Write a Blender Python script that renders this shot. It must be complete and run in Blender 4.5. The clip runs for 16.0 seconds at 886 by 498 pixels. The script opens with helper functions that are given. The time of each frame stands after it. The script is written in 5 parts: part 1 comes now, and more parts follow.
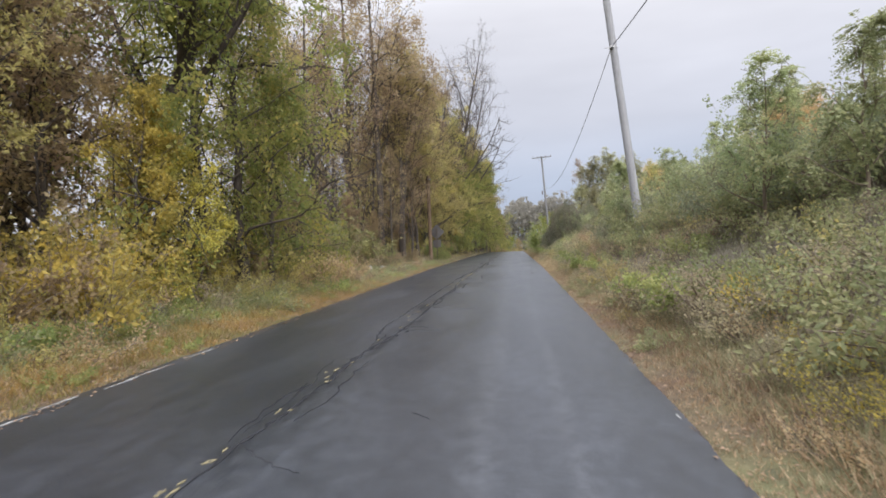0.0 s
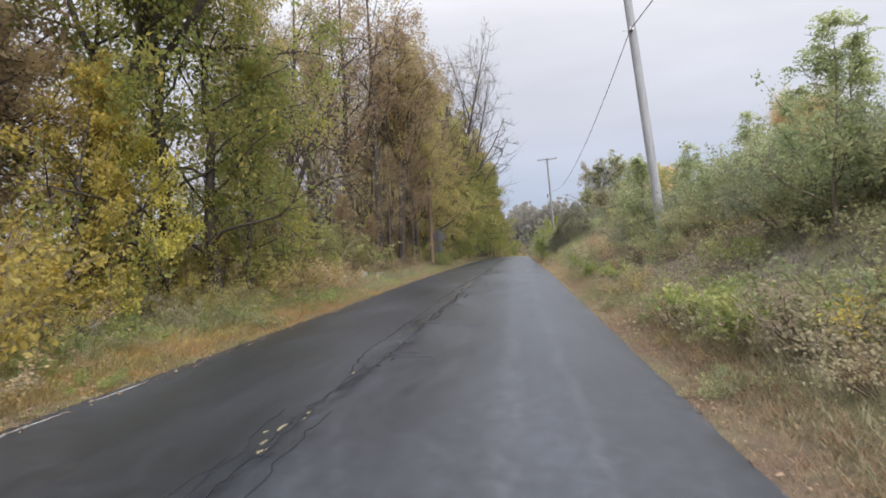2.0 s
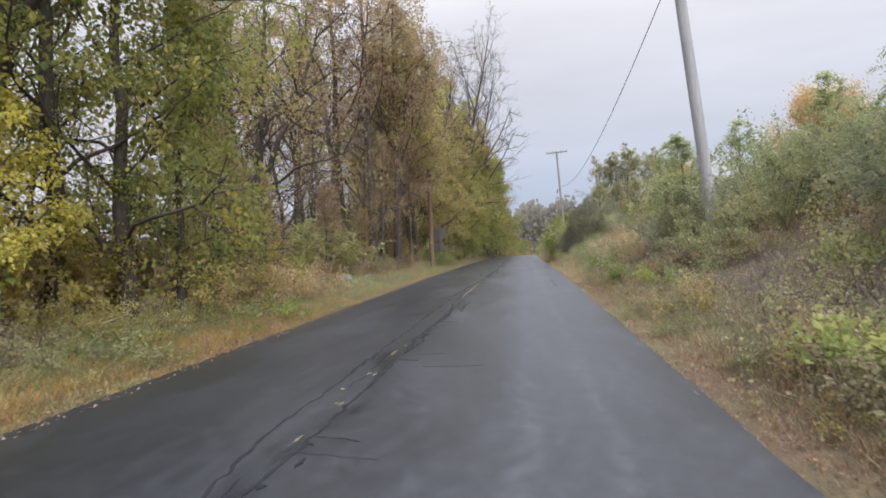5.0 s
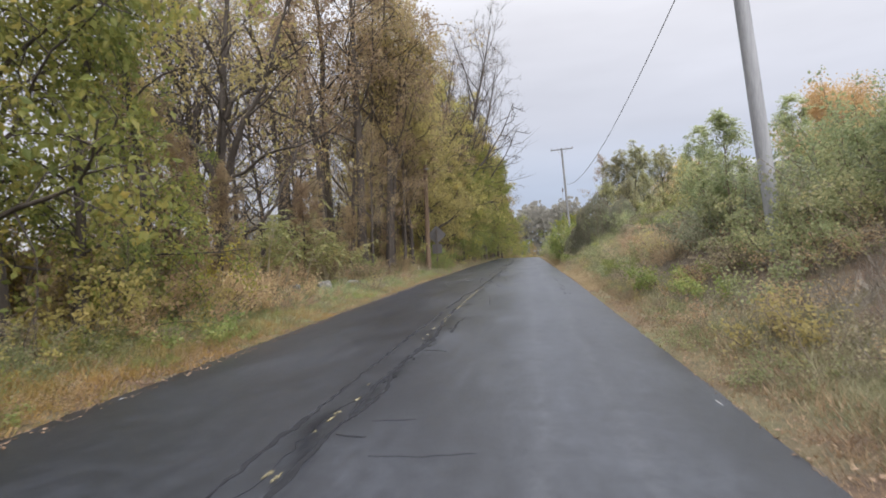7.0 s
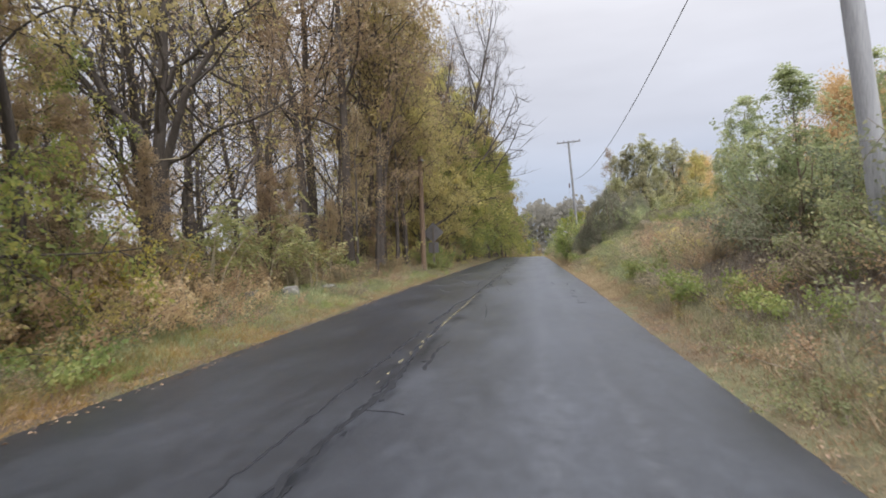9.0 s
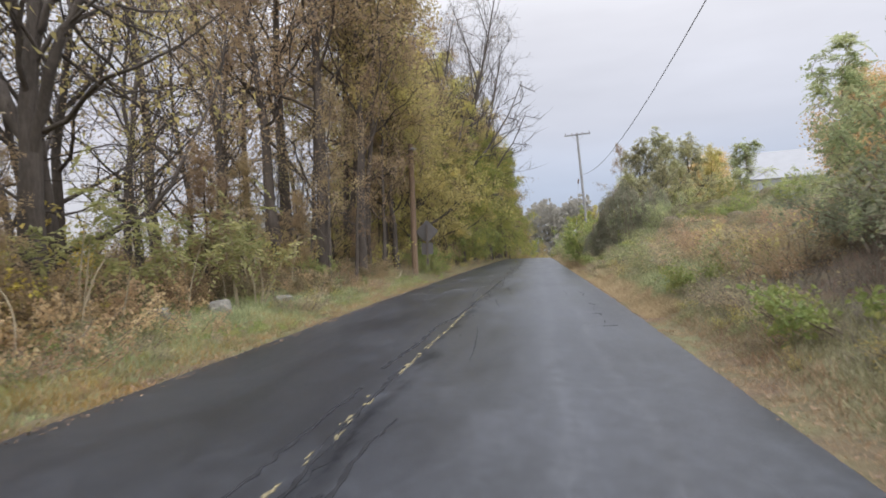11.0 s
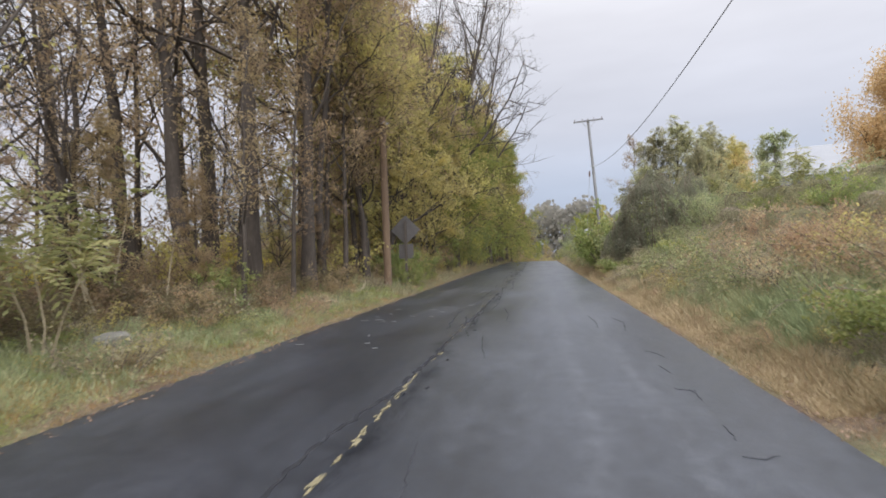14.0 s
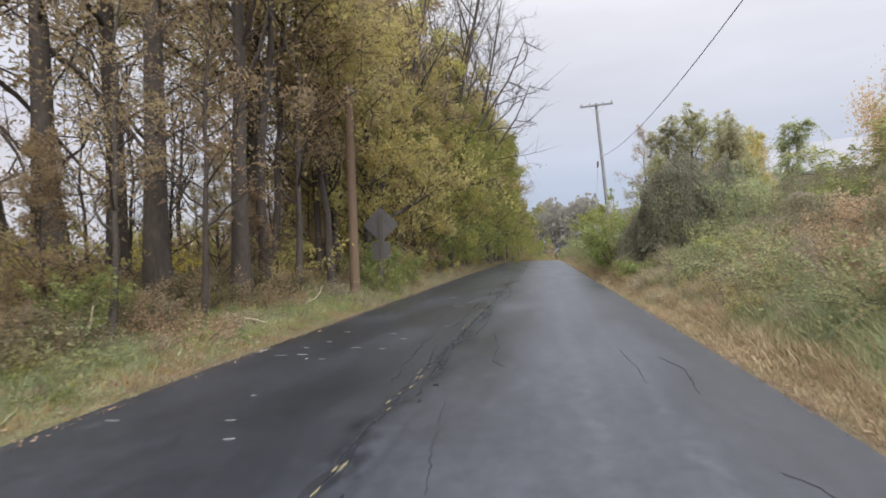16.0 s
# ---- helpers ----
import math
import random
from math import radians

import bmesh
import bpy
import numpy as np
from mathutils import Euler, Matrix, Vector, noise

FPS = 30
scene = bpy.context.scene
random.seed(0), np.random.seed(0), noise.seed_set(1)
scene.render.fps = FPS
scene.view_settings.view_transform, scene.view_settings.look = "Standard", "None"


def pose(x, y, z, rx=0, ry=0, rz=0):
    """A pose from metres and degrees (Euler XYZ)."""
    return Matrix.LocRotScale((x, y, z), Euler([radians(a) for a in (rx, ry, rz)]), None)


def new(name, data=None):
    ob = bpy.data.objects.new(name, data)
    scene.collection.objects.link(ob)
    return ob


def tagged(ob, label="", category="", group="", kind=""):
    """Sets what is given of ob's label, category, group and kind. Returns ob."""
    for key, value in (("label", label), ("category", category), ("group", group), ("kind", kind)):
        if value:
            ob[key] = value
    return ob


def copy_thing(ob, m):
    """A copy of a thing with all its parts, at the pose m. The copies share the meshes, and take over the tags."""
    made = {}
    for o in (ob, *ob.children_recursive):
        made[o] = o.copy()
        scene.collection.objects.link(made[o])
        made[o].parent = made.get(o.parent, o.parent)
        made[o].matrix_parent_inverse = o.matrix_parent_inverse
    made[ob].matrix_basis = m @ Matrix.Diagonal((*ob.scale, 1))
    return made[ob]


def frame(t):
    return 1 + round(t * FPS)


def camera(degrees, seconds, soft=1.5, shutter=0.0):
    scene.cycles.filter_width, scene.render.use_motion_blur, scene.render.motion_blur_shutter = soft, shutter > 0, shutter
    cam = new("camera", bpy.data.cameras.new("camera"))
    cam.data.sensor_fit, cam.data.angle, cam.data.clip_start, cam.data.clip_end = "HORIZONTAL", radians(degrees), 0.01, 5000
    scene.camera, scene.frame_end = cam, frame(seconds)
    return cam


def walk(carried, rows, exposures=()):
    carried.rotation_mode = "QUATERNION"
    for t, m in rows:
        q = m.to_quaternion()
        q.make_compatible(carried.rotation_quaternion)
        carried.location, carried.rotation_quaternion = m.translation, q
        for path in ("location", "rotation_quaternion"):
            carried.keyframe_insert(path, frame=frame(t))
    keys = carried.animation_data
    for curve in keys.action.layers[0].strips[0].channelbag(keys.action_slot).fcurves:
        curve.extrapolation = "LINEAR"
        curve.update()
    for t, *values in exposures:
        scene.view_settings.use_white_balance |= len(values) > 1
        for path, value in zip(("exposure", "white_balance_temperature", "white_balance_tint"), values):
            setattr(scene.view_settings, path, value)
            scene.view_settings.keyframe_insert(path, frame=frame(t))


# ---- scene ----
cam = camera(76.0, 16.0, soft=1.7, shutter=0.5)
EYE, ROLL = 1.35, 2.02
# seconds, x, y, yaw, pitch
ROWS = [
    (0.0, 0.294, 0.000, 7.20, -0.47),
    (0.5, 0.242, 0.471, 7.27, -0.40),
    (1.0, 0.210, 0.900, 7.37, -0.30),
    (1.5, 0.194, 1.366, 7.49, -0.20),
    (2.0, 0.169, 1.825, 7.54, 0.02),
    (2.5, 0.141, 2.336, 7.66, 0.04),
    (3.0, 0.120, 2.863, 7.82, -0.04),
    (3.5, 0.093, 3.434, 7.91, -0.02),
    (4.0, 0.082, 4.013, 8.01, -0.10),
    (6.5, -0.032, 7.241, 8.34, 0.01),
    (7.0, -0.055, 7.946, 8.41, 0.09),
    (7.5, -0.060, 8.661, 8.53, 0.10),
    (8.0, -0.067, 9.382, 8.65, -0.06),
    (8.5, -0.072, 10.092, 8.72, -0.06),
    (9.0, -0.077, 10.835, 8.84, -0.03),
    (11.5, -0.180, 15.493, 9.36, 0.14),
    (12.0, -0.221, 16.448, 9.34, 0.29),
    (12.5, -0.243, 17.378, 9.42, 0.33),
    (13.0, -0.252, 18.387, 9.55, 0.32),
    (13.5, -0.272, 19.385, 9.61, 0.28),
    (14.0, -0.297, 20.347, 9.61, 0.30),
    (14.5, -0.319, 21.335, 9.74, 0.26),
    (15.0, -0.335, 22.346, 9.77, 0.34),
    (15.5, -0.328, 23.377, 9.90, 0.20),
    (16.0, -0.331, 24.311, 9.82, 0.16),
]
walk(cam, [(t, pose(x, y, EYE, 90 + pitch, ROLL, yaw)) for t, x, y, yaw, pitch in ROWS], [(0.0, 0.13, 6400, 11), (16.0, 0.13, 6400, 11)])

# ---- world and light: a bright overcast autumn sky ----
SUN_ELEV, SUN_AZ = 38.0, 160.0
world = bpy.data.worlds.new("overcast_sky")
scene.world = world
world.use_nodes = True
wt = world.node_tree
wt.nodes.clear()


def wnode(kind, **kw):
    n = wt.nodes.new(kind)
    for k, v in kw.items():
        n.inputs[k].default_value = v
    return n


w_out = wt.nodes.new("ShaderNodeOutputWorld")
w_bg = wnode("ShaderNodeBackground", Strength=1.0)
w_geo = wt.nodes.new("ShaderNodeTexCoord")
w_sep = wt.nodes.new("ShaderNodeSeparateXYZ")
wt.links.new(w_geo.outputs["Generated"], w_sep.inputs[0])
w_ramp = wt.nodes.new("ShaderNodeValToRGB")
wt.links.new(w_sep.outputs["Z"], w_ramp.inputs[0])
el = w_ramp.color_ramp.elements
el[0].position, el[0].color = 0.0, (0.44, 0.51, 0.66, 1)
el[1].position, el[1].color = 1.0, (3.25, 3.3, 3.55, 1)
for at, colour in ((0.10, (0.52, 0.58, 0.71, 1)), (0.20, (0.66, 0.68, 0.76, 1)), (0.36, (0.82, 0.82, 0.87, 1)), (0.55, (1.55, 1.54, 1.57, 1))):
    e = el.new(at)
    e.color = colour
w_map = wt.nodes.new("ShaderNodeMapping")
w_map.inputs["Scale"].default_value = (1.2, 1.2, 5.0)
w_noise = wnode("ShaderNodeTexNoise", Scale=2.2, Detail=4.0, Roughness=0.5)
wt.links.new(w_geo.outputs["Generated"], w_map.inputs[0])
wt.links.new(w_map.outputs[0], w_noise.inputs["Vector"])
w_cl = wt.nodes.new("ShaderNodeMapRange")
for k, v in (("From Min", 0.3), ("From Max", 0.7), ("To Min", 0.93), ("To Max", 1.07)):
    w_cl.inputs[k].default_value = v
wt.links.new(w_noise.outputs["Fac"], w_cl.inputs["Value"])
w_mul = wt.nodes.new("ShaderNodeVectorMath")
w_mul.operation = "SCALE"
w_side = wt.nodes.new("ShaderNodeMapRange")
for k, v in (("From Min", 0.0), ("From Max", -0.7), ("To Min", 0.0), ("To Max", 0.85)):
    w_side.inputs[k].default_value = v
wt.links.new(w_sep.outputs["X"], w_side.inputs["Value"])
w_west = wt.nodes.new("ShaderNodeMix")
w_west.data_type, w_west.blend_type = "RGBA", "LIGHTEN"
w_west.inputs["B"].default_value = (0.72, 0.70, 0.73, 1)
wt.links.new(w_side.outputs[0], w_west.inputs["Factor"])
wt.links.new(w_ramp.outputs["Color"], w_west.inputs["A"])
wt.links.new(w_west.outputs["Result"], w_mul.inputs[0])
wt.links.new(w_cl.outputs[0], w_mul.inputs["Scale"])
w_sky = wt.nodes.new("ShaderNodeTexSky")
w_sky.sky_type, w_sky.sun_disc = "NISHITA", False
w_sky.sun_elevation, w_sky.sun_rotation = radians(SUN_ELEV), radians(SUN_AZ)
w_dim = wt.nodes.new("ShaderNodeVectorMath")
w_dim.operation = "SCALE"
w_dim.inputs["Scale"].default_value = 0.06
wt.links.new(w_sky.outputs[0], w_dim.inputs[0])
w_mix = wt.nodes.new("ShaderNodeMix")
w_mix.data_type = "RGBA"
w_mix.inputs["Factor"].default_value = 0.1
wt.links.new(w_mul.outputs[0], w_mix.inputs["A"])
wt.links.new(w_dim.outputs[0], w_mix.inputs["B"])
wt.links.new(w_mix.outputs["Result"], w_bg.inputs["Color"])
wt.links.new(w_bg.outputs[0], w_out.inputs[0])

sun = new("sun", bpy.data.lights.new("sun", "SUN"))
sun.data.energy, sun.data.angle, sun.data.color = 2.2, radians(40), (1.0, 0.98, 0.96)
sun.matrix_world = pose(0, 0, 30, 90 - SUN_ELEV, 0, 180 - SUN_AZ)


# ---- materials ----
def material(name):
    m = bpy.data.materials.new(name)
    m.use_nodes = True
    nt = m.node_tree
    return m, nt, nt.nodes["Principled BSDF"]


def ramp_node(nt, colours):
    r = nt.nodes.new("ShaderNodeValToRGB")
    e = r.color_ramp.elements
    for i, c in enumerate(colours):
        at = i / (len(colours) - 1)
        q = e[0] if i == 0 else e[len(e) - 1] if i == len(colours) - 1 else e.new(at)
        q.position, q.color = at, (*c, 1)
    return r


def noise_node(nt, scale, detail=5.0, rough=0.6, stretch=(1, 1, 1)):
    tc = nt.nodes.new("ShaderNodeTexCoord")
    mp = nt.nodes.new("ShaderNodeMapping")
    mp.inputs["Scale"].default_value = stretch
    n = nt.nodes.new("ShaderNodeTexNoise")
    n.inputs["Scale"].default_value, n.inputs["Detail"].default_value, n.inputs["Roughness"].default_value = scale, detail, rough
    nt.links.new(tc.outputs["Object"], mp.inputs[0])
    nt.links.new(mp.outputs[0], n.inputs["Vector"])
    return n


def mixed(nt, a, b, fac, mode="MIX"):
    x = nt.nodes.new("ShaderNodeMix")
    x.data_type, x.blend_type = "RGBA", mode
    for sock, v in (("Factor", fac), ("A", a), ("B", b)):
        if isinstance(v, (int, float)):
            x.inputs[sock].default_value = v
        elif isinstance(v, tuple):
            x.inputs[sock].default_value = (*v, 1)
        else:
            nt.links.new(v, x.inputs[sock])
    return x.outputs["Result"]


def remap(nt, value, a, b, c, d):
    r = nt.nodes.new("ShaderNodeMapRange")
    for k, v in (("From Min", a), ("From Max", b), ("To Min", c), ("To Max", d)):
        r.inputs[k].default_value = v
    nt.links.new(value, r.inputs["Value"])
    return r.outputs[0]


def bumped(nt, bsdf, height, strength, distance):
    b = nt.nodes.new("ShaderNodeBump")
    b.inputs["Strength"].default_value, b.inputs["Distance"].default_value = strength, distance
    nt.links.new(height, b.inputs["Height"])
    nt.links.new(b.outputs[0], bsdf.inputs["Normal"])


def leaf_material(name, colours, see_through=0.52, patch=0.58, rough=0.55, vivid=0.82):
    """Leaves: a colour for each leaf, drifting over the plant and from plant to plant, partly lit from behind."""
    m, nt, bsdf = material(name)
    isl = nt.nodes.new("ShaderNodeNewGeometry")
    ob = nt.nodes.new("ShaderNodeObjectInfo")
    patchy = noise_node(nt, 0.9, 3.0)
    add = nt.nodes.new("ShaderNodeMath")
    add.operation = "MULTIPLY_ADD"
    nt.links.new(isl.outputs["Random Per Island"], add.inputs[0])
    add.inputs[1].default_value = 1.0 - patch
    nt.links.new(remap(nt, patchy.outputs["Fac"], 0.3, 0.7, 0.0, patch), add.inputs[2])
    r = ramp_node(nt, colours)
    nt.links.new(add.outputs[0], r.inputs[0])
    hsv = nt.nodes.new("ShaderNodeHueSaturation")
    nt.links.new(remap(nt, ob.outputs["Random"], 0, 1, 0.489, 0.511), hsv.inputs["Hue"])
    nt.links.new(remap(nt, ob.outputs["Random"], 0, 1, 1.1, 1.4), hsv.inputs["Value"])
    hsv.inputs["Saturation"].default_value = vivid
    nt.links.new(r.outputs[0], hsv.inputs["Color"])
    nt.links.new(hsv.outputs[0], bsdf.inputs["Base Color"])
    bsdf.inputs["Roughness"].default_value = rough
    bsdf.inputs["Specular IOR Level"].default_value = 0.35
    tr = nt.nodes.new("ShaderNodeBsdfTranslucent")
    nt.links.new(hsv.outputs[0], tr.inputs["Color"])
    mx = nt.nodes.new("ShaderNodeMixShader")
    mx.inputs[0].default_value = see_through
    nt.links.new(bsdf.outputs[0], mx.inputs[1])
    nt.links.new(tr.outputs[0], mx.inputs[2])
    nt.links.new(mx.outputs[0], nt.nodes["Material Output"].inputs["Surface"])
    return m


def rough_material(name, colours, scale, rough=0.85, bump=0.4, depth=0.02, stretch=(1, 1, 1), fine=8.0, metal=0.0, gloss=0.5):
    """Matt stuff with colour at two scales and a relief."""
    m, nt, bsdf = material(name)
    big = noise_node(nt, scale, 6.0, 0.6, stretch)
    small = noise_node(nt, scale * fine, 4.0, 0.6, stretch)
    r = ramp_node(nt, colours)
    nt.links.new(remap(nt, mixed(nt, big.outputs["Fac"], small.outputs["Fac"], 0.4), 0.3, 0.7, 0, 1), r.inputs[0])
    nt.links.new(r.outputs[0], bsdf.inputs["Base Color"])
    bsdf.inputs["Roughness"].default_value, bsdf.inputs["Metallic"].default_value = rough, metal
    bsdf.inputs["Specular IOR Level"].default_value = gloss
    bumped(nt, bsdf, small.outputs["Fac"], bump, depth)
    return m


leaf_yellow = leaf_material("yellow_green_leaves", [(0.18, 0.175, 0.058), (0.339, 0.297, 0.074), (0.53, 0.424, 0.08), (0.636, 0.519, 0.106)], patch=0.6, vivid=0.96)
leaf_green = leaf_material("green_leaves_turning", [(0.11, 0.145, 0.046), (0.165, 0.2, 0.055), (0.24, 0.255, 0.064), (0.33, 0.305, 0.075), (0.56, 0.44, 0.09)], see_through=0.6, patch=0.6, vivid=0.95)
leaf_brown = leaf_material("brown_leaves", [(0.21, 0.155, 0.11), (0.28, 0.21, 0.135), (0.36, 0.275, 0.16), (0.48, 0.365, 0.155)], see_through=0.64, vivid=1.0)
leaf_olive = leaf_material("olive_leaves", [(0.2, 0.185, 0.08), (0.32, 0.285, 0.1), (0.43, 0.37, 0.12), (0.56, 0.46, 0.13)], see_through=0.64, vivid=0.93)
leaf_orange = leaf_material("rust_leaves", [(0.27, 0.16, 0.07), (0.42, 0.25, 0.085), (0.48, 0.32, 0.12), (0.52, 0.4, 0.15)], vivid=0.74)
leaf_locust = leaf_material("pale_green_leaflets", [(0.151, 0.193, 0.088), (0.235, 0.273, 0.118), (0.319, 0.336, 0.147), (0.44, 0.4, 0.165)], vivid=0.86)
leaf_fresh = leaf_material("fresh_green_leaves", [(0.12, 0.165, 0.05), (0.195, 0.245, 0.068), (0.285, 0.305, 0.095), (0.43, 0.385, 0.125)], vivid=0.92)
leaf_drape = leaf_material("withered_vine_leaves", [(0.155, 0.15, 0.085), (0.22, 0.21, 0.11), (0.3, 0.275, 0.135), (0.41, 0.36, 0.165)])
# withered leaves darkened in colour to imitate shade under the trees
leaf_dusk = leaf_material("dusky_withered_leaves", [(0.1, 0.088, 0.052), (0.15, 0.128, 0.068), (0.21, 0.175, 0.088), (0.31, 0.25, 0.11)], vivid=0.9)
leaf_mound = leaf_material("dark_smothering_vine_leaves", [(0.125, 0.14, 0.085), (0.175, 0.185, 0.11), (0.23, 0.225, 0.135), (0.32, 0.28, 0.17)], patch=0.6, vivid=0.75)
leaf_dark = leaf_material("dark_vine_leaves", [(0.12, 0.15, 0.085), (0.17, 0.205, 0.105), (0.24, 0.26, 0.13), (0.33, 0.28, 0.155)], vivid=0.7)
leaf_straw = leaf_material("straw_olive_leaves", [(0.22, 0.2, 0.095), (0.34, 0.295, 0.11), (0.47, 0.395, 0.13), (0.6, 0.49, 0.145)], see_through=0.64, vivid=0.92)
leaf_sapling = leaf_material("pale_yellow_green_leaflets", [(0.15, 0.17, 0.065), (0.23, 0.235, 0.08), (0.31, 0.295, 0.10), (0.38, 0.345, 0.125)], vivid=0.88)
leaf_bramble = leaf_material("muted_bramble_leaves", [(0.12, 0.15, 0.065), (0.2, 0.225, 0.09), (0.29, 0.29, 0.12), (0.45, 0.375, 0.145)], vivid=0.84)
leaf_rustpale = leaf_material("faded_rust_leaves", [(0.234, 0.144, 0.074), (0.359, 0.222, 0.101), (0.429, 0.292, 0.148), (0.49, 0.40, 0.2)], vivid=0.84)
# turning green leaves, paled in colour to stand in for haze
leaf_bank = leaf_material("dark_green_leaves_turning", [(0.22, 0.225, 0.125), (0.29, 0.285, 0.145), (0.37, 0.345, 0.165), (0.52, 0.44, 0.2)], see_through=0.62, patch=0.6, vivid=0.8)
leaf_amber = leaf_material("amber_leaves", [(0.36, 0.25, 0.09), (0.47, 0.32, 0.11), (0.55, 0.385, 0.135), (0.57, 0.43, 0.17)], vivid=0.82)
leaf_mauve = leaf_material("dull_brown_weed", [(0.19, 0.155, 0.1), (0.29, 0.24, 0.14), (0.39, 0.33, 0.165), (0.49, 0.43, 0.19)], vivid=0.8)
leaf_litter = leaf_material("fallen_leaf", [(0.14, 0.085, 0.05), (0.22, 0.135, 0.07), (0.27, 0.165, 0.085), (0.32, 0.215, 0.12)], 0.1)
# greyed and flattened palette: the haze of distance is in these colours
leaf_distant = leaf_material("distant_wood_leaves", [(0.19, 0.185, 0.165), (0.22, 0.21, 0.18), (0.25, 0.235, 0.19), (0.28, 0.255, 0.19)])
grass_left = leaf_material("autumn_grass", [(0.098, 0.127, 0.045), (0.189, 0.16, 0.057), (0.303, 0.18, 0.057), (0.369, 0.234, 0.082)], 0.25, 0.6, vivid=0.98)
grass_right = leaf_material("dry_verge_grass", [(0.148, 0.135, 0.053), (0.262, 0.176, 0.07), (0.344, 0.234, 0.107), (0.402, 0.295, 0.15)], 0.25, 0.5, vivid=0.76)
grass_rust = leaf_material("red_brown_grass", [(0.131, 0.07, 0.037), (0.213, 0.115, 0.053), (0.287, 0.172, 0.082), (0.336, 0.23, 0.115)], 0.2, 0.4, vivid=0.78)
grass_straw = leaf_material("yellow_green_grass", [(0.123, 0.135, 0.049), (0.197, 0.193, 0.066), (0.271, 0.234, 0.082), (0.336, 0.275, 0.115)], 0.25, 0.5, vivid=0.66)
grass_weed = leaf_material("dull_weed_stalks", [(0.12, 0.105, 0.075), (0.19, 0.16, 0.11), (0.26, 0.215, 0.145), (0.36, 0.305, 0.2)], 0.2, 0.5, vivid=0.6)
grass_green = leaf_material("green_grass", [(0.12, 0.165, 0.06), (0.19, 0.235, 0.085), (0.28, 0.295, 0.115), (0.4, 0.36, 0.16)], 0.25, 0.4, vivid=0.78)
bark = rough_material("grey_brown_bark", [(0.035, 0.029, 0.025), (0.07, 0.058, 0.05), (0.15, 0.128, 0.11)], 5.0, 0.9, 0.8, 0.03, (1, 1, 0.25))
bark_dark = rough_material("dark_wet_bark", [(0.042, 0.033, 0.027), (0.075, 0.060, 0.049), (0.125, 0.104, 0.085)], 3.0, 0.85, 0.8, 0.03, (1, 1, 0.25))
twig = rough_material("thin_twig_bark", [(0.14, 0.11, 0.085), (0.24, 0.19, 0.145)], 2.0)
stem_pale = rough_material("pale_dry_stem", [(0.28, 0.23, 0.15), (0.42, 0.36, 0.25)], 3.0)
wood_grey = rough_material("weathered_grey_pole_wood", [(0.22, 0.222, 0.235), (0.33, 0.332, 0.35), (0.42, 0.424, 0.44)], 1.5, 0.85, 0.4, 0.01, (6, 6, 0.3))
wood_dark = rough_material("darker_grey_pole_wood", [(0.14, 0.14, 0.145), (0.20, 0.20, 0.205), (0.27, 0.27, 0.27)], 1.5, 0.85, 0.4, 0.01, (6, 6, 0.3))
wood_brown = rough_material("brown_pole_wood", [(0.088, 0.057, 0.038), (0.15, 0.10, 0.064), (0.225, 0.158, 0.102)], 1.5, 0.85, 0.4, 0.01, (6, 6, 0.3))
metal_grey = rough_material("galvanised_steel", [(0.35, 0.35, 0.36), (0.5, 0.5, 0.5)], 8.0, 0.5, 0.1, 0.002, metal=0.8)
rubber_black = rough_material("black_cable_sheath", [(0.05, 0.05, 0.055), (0.08, 0.08, 0.088)], 5.0, 0.6, 0.1, 0.002)
porcelain = rough_material("brown_porcelain", [(0.10, 0.05, 0.035), (0.14, 0.08, 0.05)], 4.0, 0.25, 0.05, 0.002)
stone = rough_material("pale_field_stone", [(0.09, 0.085, 0.07), (0.19, 0.18, 0.155), (0.34, 0.325, 0.285)], 4.0, 0.9, 0.7, 0.03)
white_metal = rough_material("white_metal_roof", [(0.20, 0.207, 0.22), (0.25, 0.257, 0.27)], 0.6, 0.45, 0.1, 0.01)
grey_boards = rough_material("grey_weathered_boards", [(0.22, 0.23, 0.25), (0.32, 0.33, 0.35)], 1.5, 0.85, 0.3, 0.01, (6, 6, 0.4))
grey_roof = rough_material("dull_grey_roofing", [(0.16, 0.16, 0.17), (0.24, 0.24, 0.25)], 2.0)
glass_dark = rough_material("dark_window_glass", [(0.02, 0.022, 0.025), (0.03, 0.033, 0.036)], 1.0, 0.08, 0.02, 0.001)
tar = rough_material("black_crack_tar", [(0.017, 0.0175, 0.02), (0.042, 0.043, 0.047)], 6.0, 0.85, 0.3, 0.004, gloss=0.08)
crack_dull = rough_material("dull_dark_crack_fill", [(0.032, 0.033, 0.037), (0.058, 0.06, 0.066)], 6.0, 0.8, 0.3, 0.004, gloss=0.15)
paint_yellow = rough_material("worn_yellow_road_paint", [(0.09, 0.085, 0.06), (0.2, 0.17, 0.095), (0.32, 0.28, 0.16)], 14.0, 0.7, 0.3, 0.004)
sign_back = rough_material("weathered_aluminium", [(0.066, 0.06, 0.058), (0.092, 0.085, 0.083), (0.125, 0.117, 0.112)], 5.0, 0.7, 0.15, 0.002)
sign_wood = rough_material("weathered_sign_post", [(0.07, 0.058, 0.048), (0.11, 0.092, 0.077)], 9.0, 0.85, 0.3, 0.004, stretch=(1, 1, 0.1))
scrape_grey = rough_material("pale_scraped_stone", [(0.16, 0.16, 0.16), (0.26, 0.26, 0.26)], 8.0, 0.8, 0.3, 0.004)
paint_white = rough_material("worn_white_road_paint", [(0.2, 0.2, 0.195), (0.38, 0.38, 0.365)], 8.0, 0.7, 0.3, 0.004)

